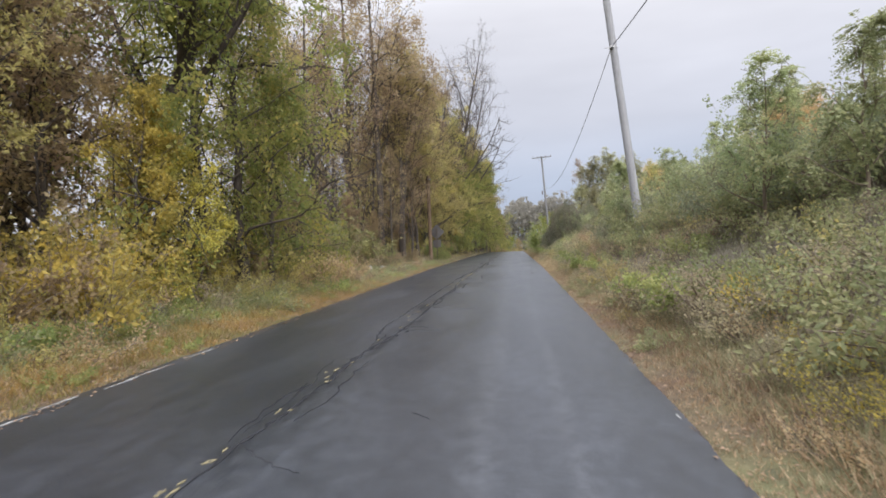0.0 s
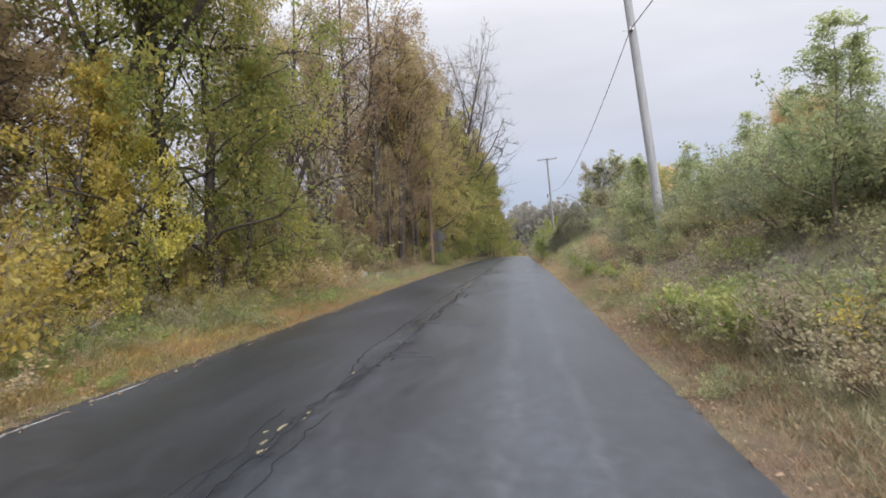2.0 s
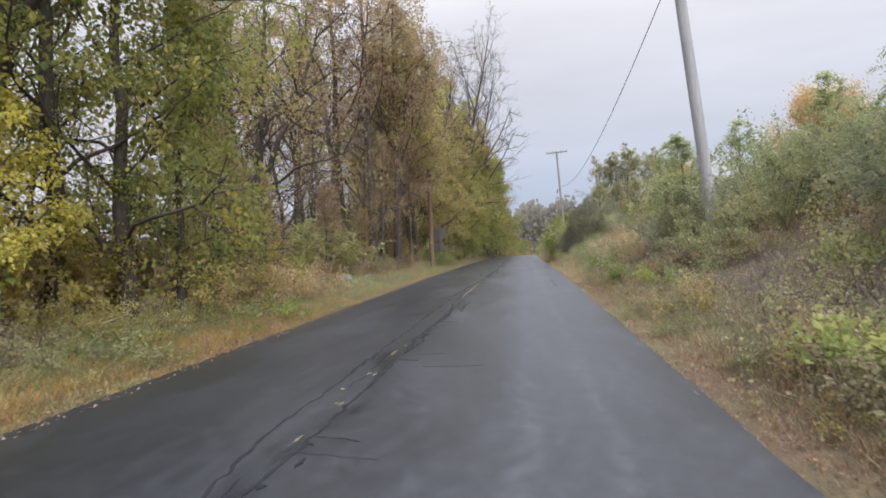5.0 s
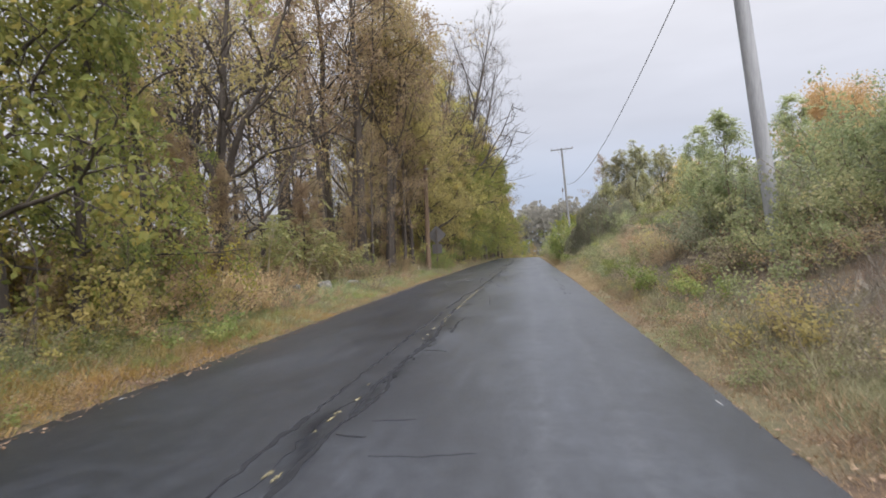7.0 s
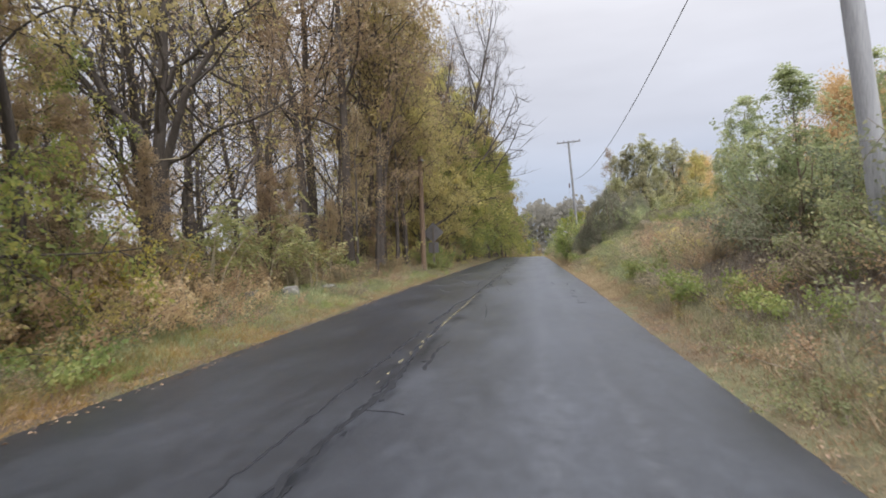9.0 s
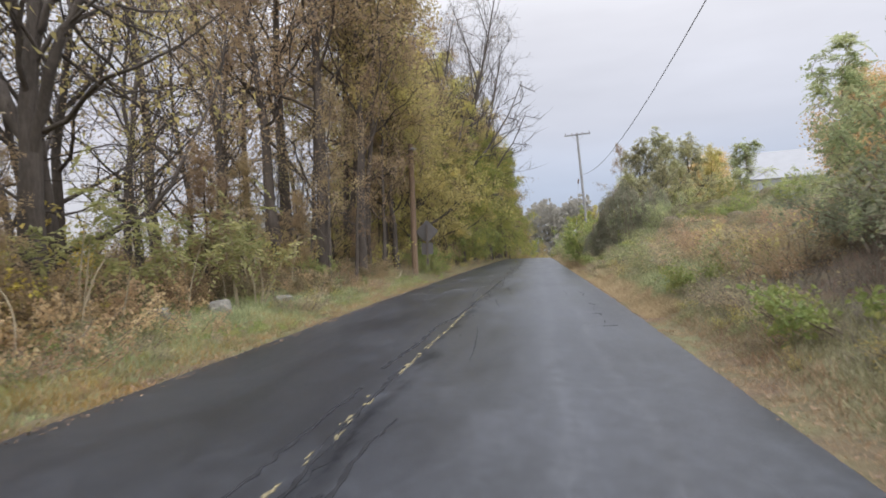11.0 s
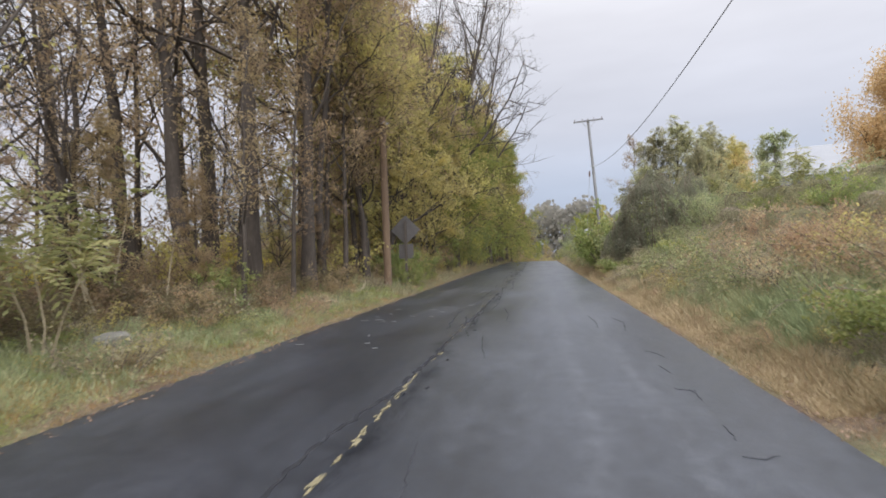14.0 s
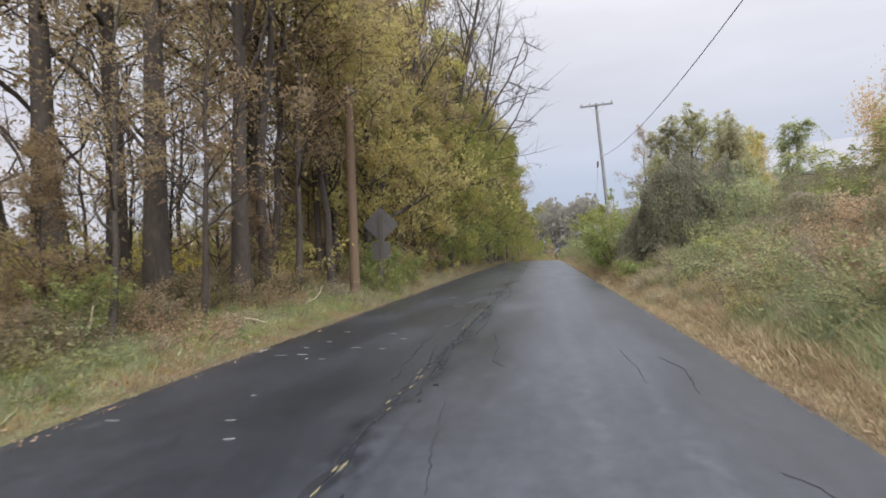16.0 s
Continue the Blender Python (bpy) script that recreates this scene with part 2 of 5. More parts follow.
# asphalt: fine stone, long polished wheel tracks, damp patches
asphalt, nt, bsdf = material("damp_asphalt")
grit = noise_node(nt, 90.0, 3.0, 0.7)
blot = noise_node(nt, 0.55, 5.0, 0.65, (1, 0.45, 1))
streak = noise_node(nt, 1.1, 4.0, 0.6, (1.2, 0.2, 1))
mid = noise_node(nt, 7.0, 5.0, 0.7, (1, 0.7, 1))
base = ramp_node(nt, [(0.013, 0.0148, 0.019), (0.031, 0.035, 0.044), (0.065, 0.072, 0.088)])
nt.links.new(remap(nt, mixed(nt, mixed(nt, blot.outputs["Fac"], streak.outputs["Fac"], 0.3), mixed(nt, grit.outputs["Fac"], mid.outputs["Fac"], 0.6), 0.5), 0.37, 0.63, 0, 1), base.inputs[0])
tc = nt.nodes.new("ShaderNodeTexCoord")
xyz = nt.nodes.new("ShaderNodeSeparateXYZ")
nt.links.new(tc.outputs["Object"], xyz.inputs[0])
wander_n = noise_node(nt, 0.25, 3.0, 0.6, (0.0, 1, 1))
track = None
for centre, wide in ((0.02, 0.16), (0.62, 0.10)):
    off = nt.nodes.new("ShaderNodeMath")
    off.operation = "MULTIPLY_ADD"
    nt.links.new(wander_n.outputs["Fac"], off.inputs[0])
    off.inputs[1].default_value, off.inputs[2].default_value = 0.5, centre - 0.25
    gap = nt.nodes.new("ShaderNodeMath")
    gap.operation = "SUBTRACT"
    nt.links.new(xyz.outputs["X"], gap.inputs[0])
    nt.links.new(off.outputs[0], gap.inputs[1])
    near = nt.nodes.new("ShaderNodeMath")
    near.operation = "ABSOLUTE"
    nt.links.new(gap.outputs[0], near.inputs[0])
    band = remap(nt, near.outputs[0], 0.0, wide, 1.0, 0.0)
    if track is None:
        track = band
    else:
        both = nt.nodes.new("ShaderNodeMath")
        both.operation = "MAXIMUM"
        nt.links.new(track, both.inputs[0])
        nt.links.new(band, both.inputs[1])
        track = both.outputs[0]
faint = nt.nodes.new("ShaderNodeMath")
faint.operation = "MULTIPLY"
nt.links.new(track, faint.inputs[0])
nt.links.new(remap(nt, mid.outputs["Fac"], 0.35, 0.7, 0.0, 0.30), faint.inputs[1])
lane = nt.nodes.new("ShaderNodeMath")
lane.operation = "MULTIPLY_ADD"
nt.links.new(mid.outputs["Fac"], lane.inputs[0])
lane.inputs[1].default_value = 0.6
nt.links.new(xyz.outputs["X"], lane.inputs[2])
# the far lane is darkened in its colour, standing in for reflections
seam_wander = noise_node(nt, 0.55, 4.0, 0.65, (0.4, 1, 1))
seam_break = noise_node(nt, 1.6, 4.0, 0.7, (2.2, 0.5, 1))
seam = nt.nodes.new("ShaderNodeMath")
seam.operation = "MULTIPLY_ADD"
nt.links.new(seam_wander.outputs["Fac"], seam.inputs[0])
seam.inputs[1].default_value = 0.9
nt.links.new(xyz.outputs["X"], seam.inputs[2])
seam_off = nt.nodes.new("ShaderNodeMath")
seam_off.operation = "ADD"
nt.links.new(seam.outputs[0], seam_off.inputs[0])
seam_off.inputs[1].default_value = 1.58 - 0.45
seam_abs = nt.nodes.new("ShaderNodeMath")
seam_abs.operation = "ABSOLUTE"
nt.links.new(seam_off.outputs[0], seam_abs.inputs[0])
seam_dark = nt.nodes.new("ShaderNodeMath")
seam_dark.operation = "MULTIPLY"
nt.links.new(remap(nt, seam_abs.outputs[0], 0.02, 0.20, 1.0, 0.0), seam_dark.inputs[0])
nt.links.new(remap(nt, seam_break.outputs["Fac"], 0.40, 0.58, 0.0, 0.75), seam_dark.inputs[1])
# tone: left of the seam the base is multiplied down, imitating dimmer reflections
tone = mixed(nt, (0.76, 0.76, 0.77), (1.0, 1.0, 1.0), remap(nt, lane.outputs[0], -1.60, -1.15, 0, 1))
nt.links.new(mixed(nt, mixed(nt, base.outputs[0], (0.12, 0.126, 0.14), faint.outputs[0]), mixed(nt, tone, (0.32, 0.32, 0.33), seam_dark.outputs[0]), 1.0, "MULTIPLY"), bsdf.inputs["Base Color"])
nt.links.new(remap(nt, mixed(nt, streak.outputs["Fac"], blot.outputs["Fac"], 0.5), 0.3, 0.7, 0.27, 0.46), bsdf.inputs["Roughness"])
nt.links.new(remap(nt, seam_dark.outputs[0], 0.0, 0.75, 0.5, 0.12), bsdf.inputs["Specular IOR Level"])
bumped(nt, bsdf, mixed(nt, grit.outputs["Fac"], mid.outputs["Fac"], 0.4), 0.5, 0.006)

# ground: soil, litter and thin moss
soil, nt, bsdf = material("leaf_strewn_soil")
n1, n2, n3 = noise_node(nt, 0.35, 4.0), noise_node(nt, 5.0, 6.0, 0.7), noise_node(nt, 40.0, 3.0, 0.7)
litter = ramp_node(nt, [(0.05, 0.036, 0.026), (0.09, 0.06, 0.04), (0.14, 0.092, 0.057), (0.2, 0.14, 0.088)])
nt.links.new(remap(nt, mixed(nt, n2.outputs["Fac"], n3.outputs["Fac"], 0.5), 0.3, 0.7, 0, 1), litter.inputs[0])
moss = ramp_node(nt, [(0.08, 0.09, 0.04), (0.14, 0.15, 0.065), (0.22, 0.205, 0.10)])
nt.links.new(remap(nt, n2.outputs["Fac"], 0.3, 0.7, 0, 1), moss.inputs[0])
nt.links.new(mixed(nt, litter.outputs[0], moss.outputs[0], remap(nt, n1.outputs["Fac"], 0.42, 0.6, 0, 0.8)), bsdf.inputs["Base Color"])
bsdf.inputs["Roughness"].default_value = 0.95
bumped(nt, bsdf, n3.outputs["Fac"], 0.8, 0.03)


# ---- shape helpers ----
class Shape:
    """Collects vertices and faces for one mesh."""

    def __init__(self):
        self.v, self.f, self.n = [], [], 0

    def add(self, verts, faces):
        verts, faces = np.asarray(verts, float), np.asarray(faces, int)
        self.v.append(verts)
        self.f.append(faces + self.n)
        self.n += len(verts)

    def mesh(self, name, mat, smooth=False):
        me = bpy.data.meshes.new(name)
        verts = np.concatenate(self.v)
        loops = np.concatenate([f.ravel() for f in self.f])
        sizes = np.concatenate([np.full(len(f), f.shape[1]) for f in self.f])
        me.vertices.add(len(verts))
        me.vertices.foreach_set("co", verts.ravel())
        me.loops.add(len(loops))
        me.loops.foreach_set("vertex_index", loops)
        me.polygons.add(len(sizes))
        me.polygons.foreach_set("loop_start", np.concatenate([[0], np.cumsum(sizes)[:-1]]))
        me.polygons.foreach_set("use_smooth", np.full(len(sizes), smooth))
        me.update(calc_edges=True)
        me.materials.append(mat)
        return me


def tube(shape, pts, radii, sides=6, ends=True):
    pts, radii = np.asarray(pts, float), np.asarray(radii, float)
    d = np.gradient(pts, axis=0)
    d /= np.linalg.norm(d, axis=1, keepdims=True) + 1e-9
    ref = np.array([1.0, 0, 0]) if abs(d[0][0]) < 0.8 else np.array([0, 1.0, 0])
    a = np.cross(d, ref)
    a /= np.linalg.norm(a, axis=1, keepdims=True) + 1e-9
    b = np.cross(d, a)
    ang = np.arange(sides) * 2 * np.pi / sides
    ring = pts[:, None] + radii[:, None, None] * (np.cos(ang)[None, :, None] * a[:, None] + np.sin(ang)[None, :, None] * b[:, None])
    i, j = np.meshgrid(np.arange(len(pts) - 1), np.arange(sides), indexing="ij")
    k = (j + 1) % sides
    quads = np.stack([i * sides + j, i * sides + k, (i + 1) * sides + k, (i + 1) * sides + j], -1).reshape(-1, 4)
    shape.add(ring.reshape(-1, 3), quads)
    if not ends:
        return
    shape.add(ring[-1], np.arange(sides)[None])
    shape.add(ring[0], np.arange(sides)[::-1][None])


def unit(v):
    return v / (np.linalg.norm(v, axis=-1, keepdims=True) + 1e-9)


def leaves(shape, centres, size, rng, aspect=0.6, droop=0.5, plain=False):
    """Folded lance-shaped leaves, one island each."""
    n = len(centres)
    d = rng.normal(size=(n, 3))
    d[:, 2] -= droop
    d = unit(d)
    side = unit(np.cross(d, rng.normal(size=(n, 3))))
    up = np.cross(side, d)
    s = (size * rng.uniform(0.6, 1.3, n))[:, None]
    base = centres
    if plain:
        v = np.stack([base + side * s * aspect * 0.42, base + d * s, base - side * s * aspect * 0.42 + up * s * 0.12], 1)
        shape.add(v.reshape(-1, 3), np.arange(3 * n).reshape(-1, 3))
        return
    mid = base + d * s * 0.42 + up * s * 0.10
    v = np.stack([base, mid + side * s * aspect / 2, base + d * s, mid - side * s * aspect / 2], 1)
    shape.add(v.reshape(-1, 3), np.arange(4 * n).reshape(-1, 4))


def fronds(shape, centres, outward, length, rng, pairs=6, leaflet=0.09, droop=0.5):
    """Feather-like compound leaves: leaflets in pairs along an arching rib."""
    n = len(centres)
    d = unit(outward + rng.normal(size=(n, 3)) * 0.45)
    side = unit(np.cross(d, np.array([0, 0, 1.0]) + rng.normal(size=(n, 3)) * 0.25))
    ln = length * rng.uniform(0.65, 1.2, n)
    for k in range(pairs):
        f = (k + 1) / pairs
        p = centres + d * (ln * f)[:, None]
        p[:, 2] -= droop * ln * f * f
        for sgn in (-1, 1):
            dirn = unit(side * sgn + d * 0.5 + rng.normal(size=(n, 3)) * 0.15 - np.array([0, 0, 0.35]))
            wid = unit(np.cross(dirn, rng.normal(size=(n, 3)) * 0.4 + np.array([0, 0, 1.0])))
            s = leaflet * (1.1 - 0.45 * abs(f - 0.5) * 2)
            v = np.stack([p, p + dirn * s * 0.45 + wid * s * 0.2, p + dirn * s, p + dirn * s * 0.45 - wid * s * 0.2], 1)
            shape.add(v.reshape(-1, 3), np.arange(4 * n).reshape(-1, 4))


def bough(p0, direction, length, n, wob, rng, pull=0.0):
    """A wandering line that starts at p0; pull bends it up (+) or down (-)."""
    pts, d, p = [np.array(p0, float)], unit(np.array(direction, float)), np.array(p0, float)
    for _ in range(n):
        d = unit(d + rng.normal(size=3) * wob + np.array([0, 0, pull]))
        p = p + d * length / n
        pts.append(p)
    return np.array(pts)


def at_part(pts, f):
    x = f * (len(pts) - 1)
    i = min(int(x), len(pts) - 2)
    return pts[i] + (pts[i + 1] - pts[i]) * (x - i), unit(pts[i + 1] - pts[i])


def thing(name, label, category, group="", kind="", place=None):
    e = new(name)
    if place is not None:
        e.matrix_basis = place
    return tagged(e, label, category, group, kind)


def part(name, shape, mat, parent, label="", smooth=False, kind=""):
    ob = new(name, shape.mesh(name, mat, smooth))
    ob.parent = parent
    return tagged(ob, label, kind=kind)


def make_tree(label, seed, height=10.0, radius=0.16, bare=0.4, limbs=12, subs=5, twigs=4, spread=0.34, count=9000, size=0.12,
              leaf=None, wood=None, lean=(0, 0), up=0.06, hang=-0.02, trunk=None, group="", jitter=0.16, frond=0, plain=True, split=True, thick=1.0, crook=0.17, rib=0.36, leaflet=0.09, arms=(), droop=0.5):
    """A tree: a tapered trunk, limbs, boughs, twigs and loose leaves round the twigs. arms: main limbs with a course of their own."""
    rng = np.random.default_rng(seed)
    wood = wood or bark
    tree = thing("tree", label, "tree", group)
    if trunk is None:
        n = 11
        t = np.linspace(0, 1, n)
        wob = np.cumsum(rng.normal(size=(n, 2)) * 0.011 * height, axis=0) * t[:, None] ** 0.5
        trunk = np.stack([lean[0] * t ** 1.2 + wob[:, 0], lean[1] * t ** 1.2 + wob[:, 1], height * t], 1)
        trunk[0, 2] = -0.3
    trunk = np.asarray(trunk, float)
    f = np.linspace(0, 1, len(trunk))
    rad = radius * (1 - 0.88 * f) + radius * 0.35 * np.exp(-f * 22)
    s = Shape()
    tube(s, trunk, rad, 10)
    part("trunk", s, wood, tree, smooth=True)
    b, ends = Shape(), []
    az = rng.uniform(0, 6.28)
    courses = []
    for line, r in arms:
        pts = np.asarray(line, float)
        f = np.linspace(0, len(pts) - 1, 3 * len(pts) - 2)
        pts = np.stack([np.interp(f, np.arange(len(pts)), pts[:, c]) for c in range(3)], 1)
        pts[1:] += rng.normal(size=(len(pts) - 1, 3)) * 0.035
        courses.append((pts, float(np.linalg.norm(pts[-1] - pts[0])), r, subs * 2))
    for i in range(limbs):
        g = bare + (0.98 - bare) * ((i + rng.uniform(0, 0.8)) / limbs)
        p, d = at_part(trunk, g)
        az += 2.4 + rng.normal() * 0.4
        tilt = radians(rng.uniform(38, 72)) * (1.1 - 0.5 * g)
        out = np.array([math.cos(az), math.sin(az), 0])
        direction = d * math.cos(tilt) + out * math.sin(tilt)
        ln = height * spread * rng.uniform(0.7, 1.2) * (1.15 - 0.75 * (g - bare) / (1 - bare))
        r = radius * (1 - 0.88 * g) * rng.uniform(0.4, 0.62) * thick
        courses.append((bough(p, direction, ln, 6, crook, rng, up), ln, r, subs))
    for pts, ln, r, forks in courses:
        lb = Shape() if split else b
        tube(lb, pts, np.linspace(r, r * 0.22, len(pts)), 7 if r > 0.06 else 5, False)
        if split:
            part("limb", lb, wood, tree, smooth=True)
        for j in range(forks):
            h = 0.22 + 0.78 * (j + rng.uniform(0, 1)) / forks
            q, e = at_part(pts, min(h, 0.99))
            sd = unit(e * 0.8 + rng.normal(size=3) * 0.65)
            sl = ln * 0.42 * (1.25 - 0.7 * h) * rng.uniform(0.7, 1.3)
            sp = bough(q, sd, sl, 3, 0.26, rng, hang)
            sr = max(r * 0.38, 0.008)
            tube(b, sp, np.linspace(sr, sr * 0.3, 4), 3, False)
            for k in range(twigs):
                m = 0.2 + 0.8 * (k + rng.uniform(0, 1)) / twigs
                q2, e2 = at_part(sp, min(m, 0.99))
                tp = bough(q2, unit(e2 * 0.7 + rng.normal(size=3) * 0.7), sl * 0.5 * rng.uniform(0.6, 1.3), 3, 0.25, rng, hang * 1.5)
                tube(b, tp[::3], [max(sr * 0.4, 0.006), 0.003], 3, False)
                ends.append(tp)
    part("twigwork", b, wood, tree, smooth=True, kind="stuff")
    if count:
        ends = np.array(ends)
        share = rng.uniform(0, 1, len(ends)) ** 1.8 + 0.04
        pick = rng.choice(len(ends), count if not frond else frond, p=share / share.sum())
        u = rng.uniform(0, 3, len(pick))
        i = np.minimum(u.astype(int), 2)
        w = (u - i)[:, None]
        c = ends[pick, i] * (1 - w) + ends[pick, i + 1] * w
        crown = Shape()
        if frond:
            fronds(crown, c, unit(ends[pick, 3] - ends[pick, 0]), rib, rng, 6, leaflet)
        else:
            clump = rng.normal(size=(len(ends), 3))[pick] * jitter * 0.5
            leaves(crown, c + clump + rng.normal(size=c.shape) * jitter, size, rng, droop=droop, plain=plain)
        part("crown", crown, leaf, tree, kind="stuff")
    return tree


def make_shrub(name, label, category, seed, wide=0.8, high=1.2, stems=14, count=900, size=0.09, leaf=None, wood=None, arch=-0.05,
               group="", frond=0, fine=3, low=0.15, plain=False, twigs_from=0.3):
    """A bush: stems that fan out from the ground, side twigs, leaves."""
    rng = np.random.default_rng(seed)
    bush = thing(name, label, category, group)
    s, ends = Shape(), []
    for i in range(stems):
        a, r = rng.uniform(0, 6.28), math.sqrt(rng.uniform(0, 1))
        p = np.array([math.cos(a) * r * wide * 0.45, math.sin(a) * r * wide * 0.45, -0.12])
        h = high * rng.uniform(0.6, 1.1) * (1.05 - 0.35 * r)
        d = np.array([math.cos(a) * r * wide * 0.6, math.sin(a) * r * wide * 0.6, h])
        pts = bough(p, d, np.linalg.norm(d) + 0.1, 6, 0.13, rng, arch)
        tube(s, pts[::2], np.linspace(0.006 + 0.006 * high, 0.003, 4), 3, False)
        ends.append(pts[1:])
        for j in range(fine):
            q, e = at_part(pts, rng.uniform(twigs_from, 0.95))
            tp = bough(q, unit(e * 0.5 + rng.normal(size=3) * 0.6), h * 0.35 * rng.uniform(0.5, 1.2), 5, 0.2, rng, arch)
            tube(s, tp[[0, 2, 5]], [0.005, 0.004, 0.002], 3, False)
            ends.append(tp)
    part("stemwork", s, wood or twig, bush, kind="stuff")
    ends = np.array(ends)
    n = frond or count
    pick, u = rng.integers(0, len(ends), n), rng.uniform(low * 5, 5, n)
    i = np.minimum(u.astype(int), 4)
    w = (u - i)[:, None]
    c = ends[pick, i] * (1 - w) + ends[pick, i + 1] * w if ends.shape[1] > 5 else ends[pick, i]
    f = Shape()
    if frond:
        o = unit(rng.normal(size=(n, 3)) * np.array([1, 1, 0.3]) + np.array([0, 0, 0.25]))
        fronds(f, c, o, 0.62 if size > 0.1 else 0.3, rng, 8, size, 0.6)
    else:
        leaves(f, c + rng.normal(size=c.shape) * 0.07, size, rng, 0.75 if plain else 0.6, plain=plain)
    part("foliage", f, leaf, bush, kind="stuff")
    return bush


def make_drape(name, label, category, seed, wide=1.6, deep=1.4, high=2.3, count=9000, size=0.075, leaf=None, group=""):
    """A bush smothered in vines: a lumpy dome of hanging leaves over a few stems, with runners trailing down it."""
    rng = np.random.default_rng(seed)
    bush = thing(name, label, category, group)

    def shell(d):
        lump = np.array([1 + 0.30 * noise.noise(Vector(v) * 1.6 + Vector((seed, 0, 0))) + 0.16 * noise.noise(Vector(v) * 4.2 + Vector((0, seed, 0))) for v in d])
        return d * np.array([wide, deep, high]) * lump[:, None]

    s = Shape()
    for _ in range(26):
        d = unit(np.append(rng.normal(size=2), abs(rng.normal()) + 0.3)[None])
        tip = shell(d)[0]
        foot = np.array([tip[0] * 0.3, tip[1] * 0.3, -0.15])
        f = np.linspace(0, 1, 5)[:, None]
        tube(s, foot * (1 - f) + tip * f + rng.normal(size=(5, 3)) * 0.05, np.linspace(0.022, 0.006, 5), 4, False)
    for _ in range(40):
        a = rng.uniform(0, 6.28)
        f = np.linspace(rng.uniform(0.1, 0.5), 1.5, 9)
        d = np.stack([np.cos(a + 0.25 * f) * np.sin(f), np.sin(a + 0.25 * f) * np.sin(f), np.cos(f)], 1)
        tube(s, shell(d) * 1.02, np.linspace(0.008, 0.004, 9), 3, False)
    part("stemwork", s, twig, bush, kind="stuff")
    az, up = rng.uniform(0, 6.28, count), rng.uniform(0.0, 1.0, count) ** 0.85
    flat = np.sqrt(1 - up ** 2)
    p = shell(np.stack([np.cos(az) * flat, np.sin(az) * flat, up], 1))
    p *= (1 - np.abs(rng.normal(size=count)) * 0.07)[:, None]
    p[:, 2] = np.maximum(p[:, 2], 0.02)
    f = Shape()
    leaves(f, p, size, rng, 0.8, 1.1)
    part("foliage", f, leaf, bush, kind="stuff")
    return bush


def blades(shape, xy, z, high, rng, wide=0.012, lean=0.5):
    """Grass blades, bent once."""
    n = len(xy)
    h = high * rng.uniform(0.5, 1.3, n)
    a = rng.uniform(0, 6.28, n)
    w = np.stack([np.cos(a), np.sin(a), 0 * a], 1) * wide
    off = rng.normal(size=(n, 2)) * (lean * h)[:, None]
    base = np.column_stack([xy, z - 0.02])
    tip = base + np.column_stack([off, h * rng.uniform(0.75, 1.0, n)])
    v = np.stack([base - w, base + w, tip], 1)
    shape.add(v.reshape(-1, 3), np.arange(3 * n).reshape(-1, 3))


# ---- ground and road ----
def left_edge(y):
    return np.interp(y, [-60, 0, 30, 55, 80, 92, 103, 115, 130], [-3.9, -3.94, -4.42, -4.3, -3.7, -3.4, -2.6, -0.4, 6.0])


def right_edge(y):
    return np.interp(y, [-60, 0, 15, 30, 55, 80, 92, 103, 115, 130], [1.4, 1.47, 1.60, 1.70, 1.62, 1.5, 1.8, 2.7, 5.0, 11.8])


def fall(y):
    """The road runs level and then drops behind a crest."""
    return -np.minimum(0.0016 * np.maximum(y - 78.0, 0) ** 2, 7.0)


def smooth01(v):
    v = np.clip(v, 0, 1)
    return v * v * (3 - 2 * v)


def wave(x, y):
    return (np.sin(x * 1.7 + y * 0.6) * np.sin(y * 1.1 - x * 0.4) * 0.5 + np.sin(x * 0.6 - y * 0.37 + 2) * 0.5)


def height(x, y):
    x, y = np.asarray(x, float), np.asarray(y, float)
    r, l = x - right_edge(y), left_edge(y) - x
    bank = np.interp(r, [0, 0.35, 1.0, 2.2, 3.6, 5.5, 9, 40, 90, 300], [0, 0.02, 0.28, 0.85, 1.55, 2.35, 3.0, 5.5, 9.0, 9.0])
    bank = bank * np.interp(y, [-80, 0, 45, 70, 95, 140], [0.9, 1.0, 1.0, 0.75, 0.5, 0.6])
    side = np.interp(l, [0, 0.4, 1.5, 3.0, 14, 40, 300], [0, 0.02, 0.14, 0.32, 0.25, -1.5, -3.0])
    off = np.maximum(r, l)
    rough = wave(x, y) * 0.07 * smooth01((off - 0.3) / 1.5)
    z = np.where(r > 0, bank, np.where(l > 0, side, -0.07 * smooth01(np.minimum(-r, -l) / 0.4)))
    return z + rough + fall(y)


def spaced(parts):
    return np.unique(np.concatenate([np.linspace(a, b, n) for a, b, n in parts]))


gx = spaced([(-500, -60, 14), (-60, -14, 30), (-14, -3, 56), (-3, 1, 9), (1, 10, 61), (10, 40, 40), (40, 500, 24)])
gy = spaced([(-200, -20, 16), (-20, 60, 200), (60, 140, 100), (140, 900, 30)])
X, Y = np.meshgrid(gx, gy)
s = Shape()
ni, nj = X.shape
i, j = np.meshgrid(np.arange(ni - 1), np.arange(nj - 1), indexing="ij")
q = i * nj + j
s.add(np.stack([X.ravel(), Y.ravel(), height(X, Y).ravel()], 1), np.stack([q, q + 1, q + nj + 1, q + nj], -1).reshape(-1, 4))
ground = new("ground", s.mesh("ground", soil, True))
tagged(ground, "leaf-strewn soil with a grassy bank beside the road", "ground", kind="structure")

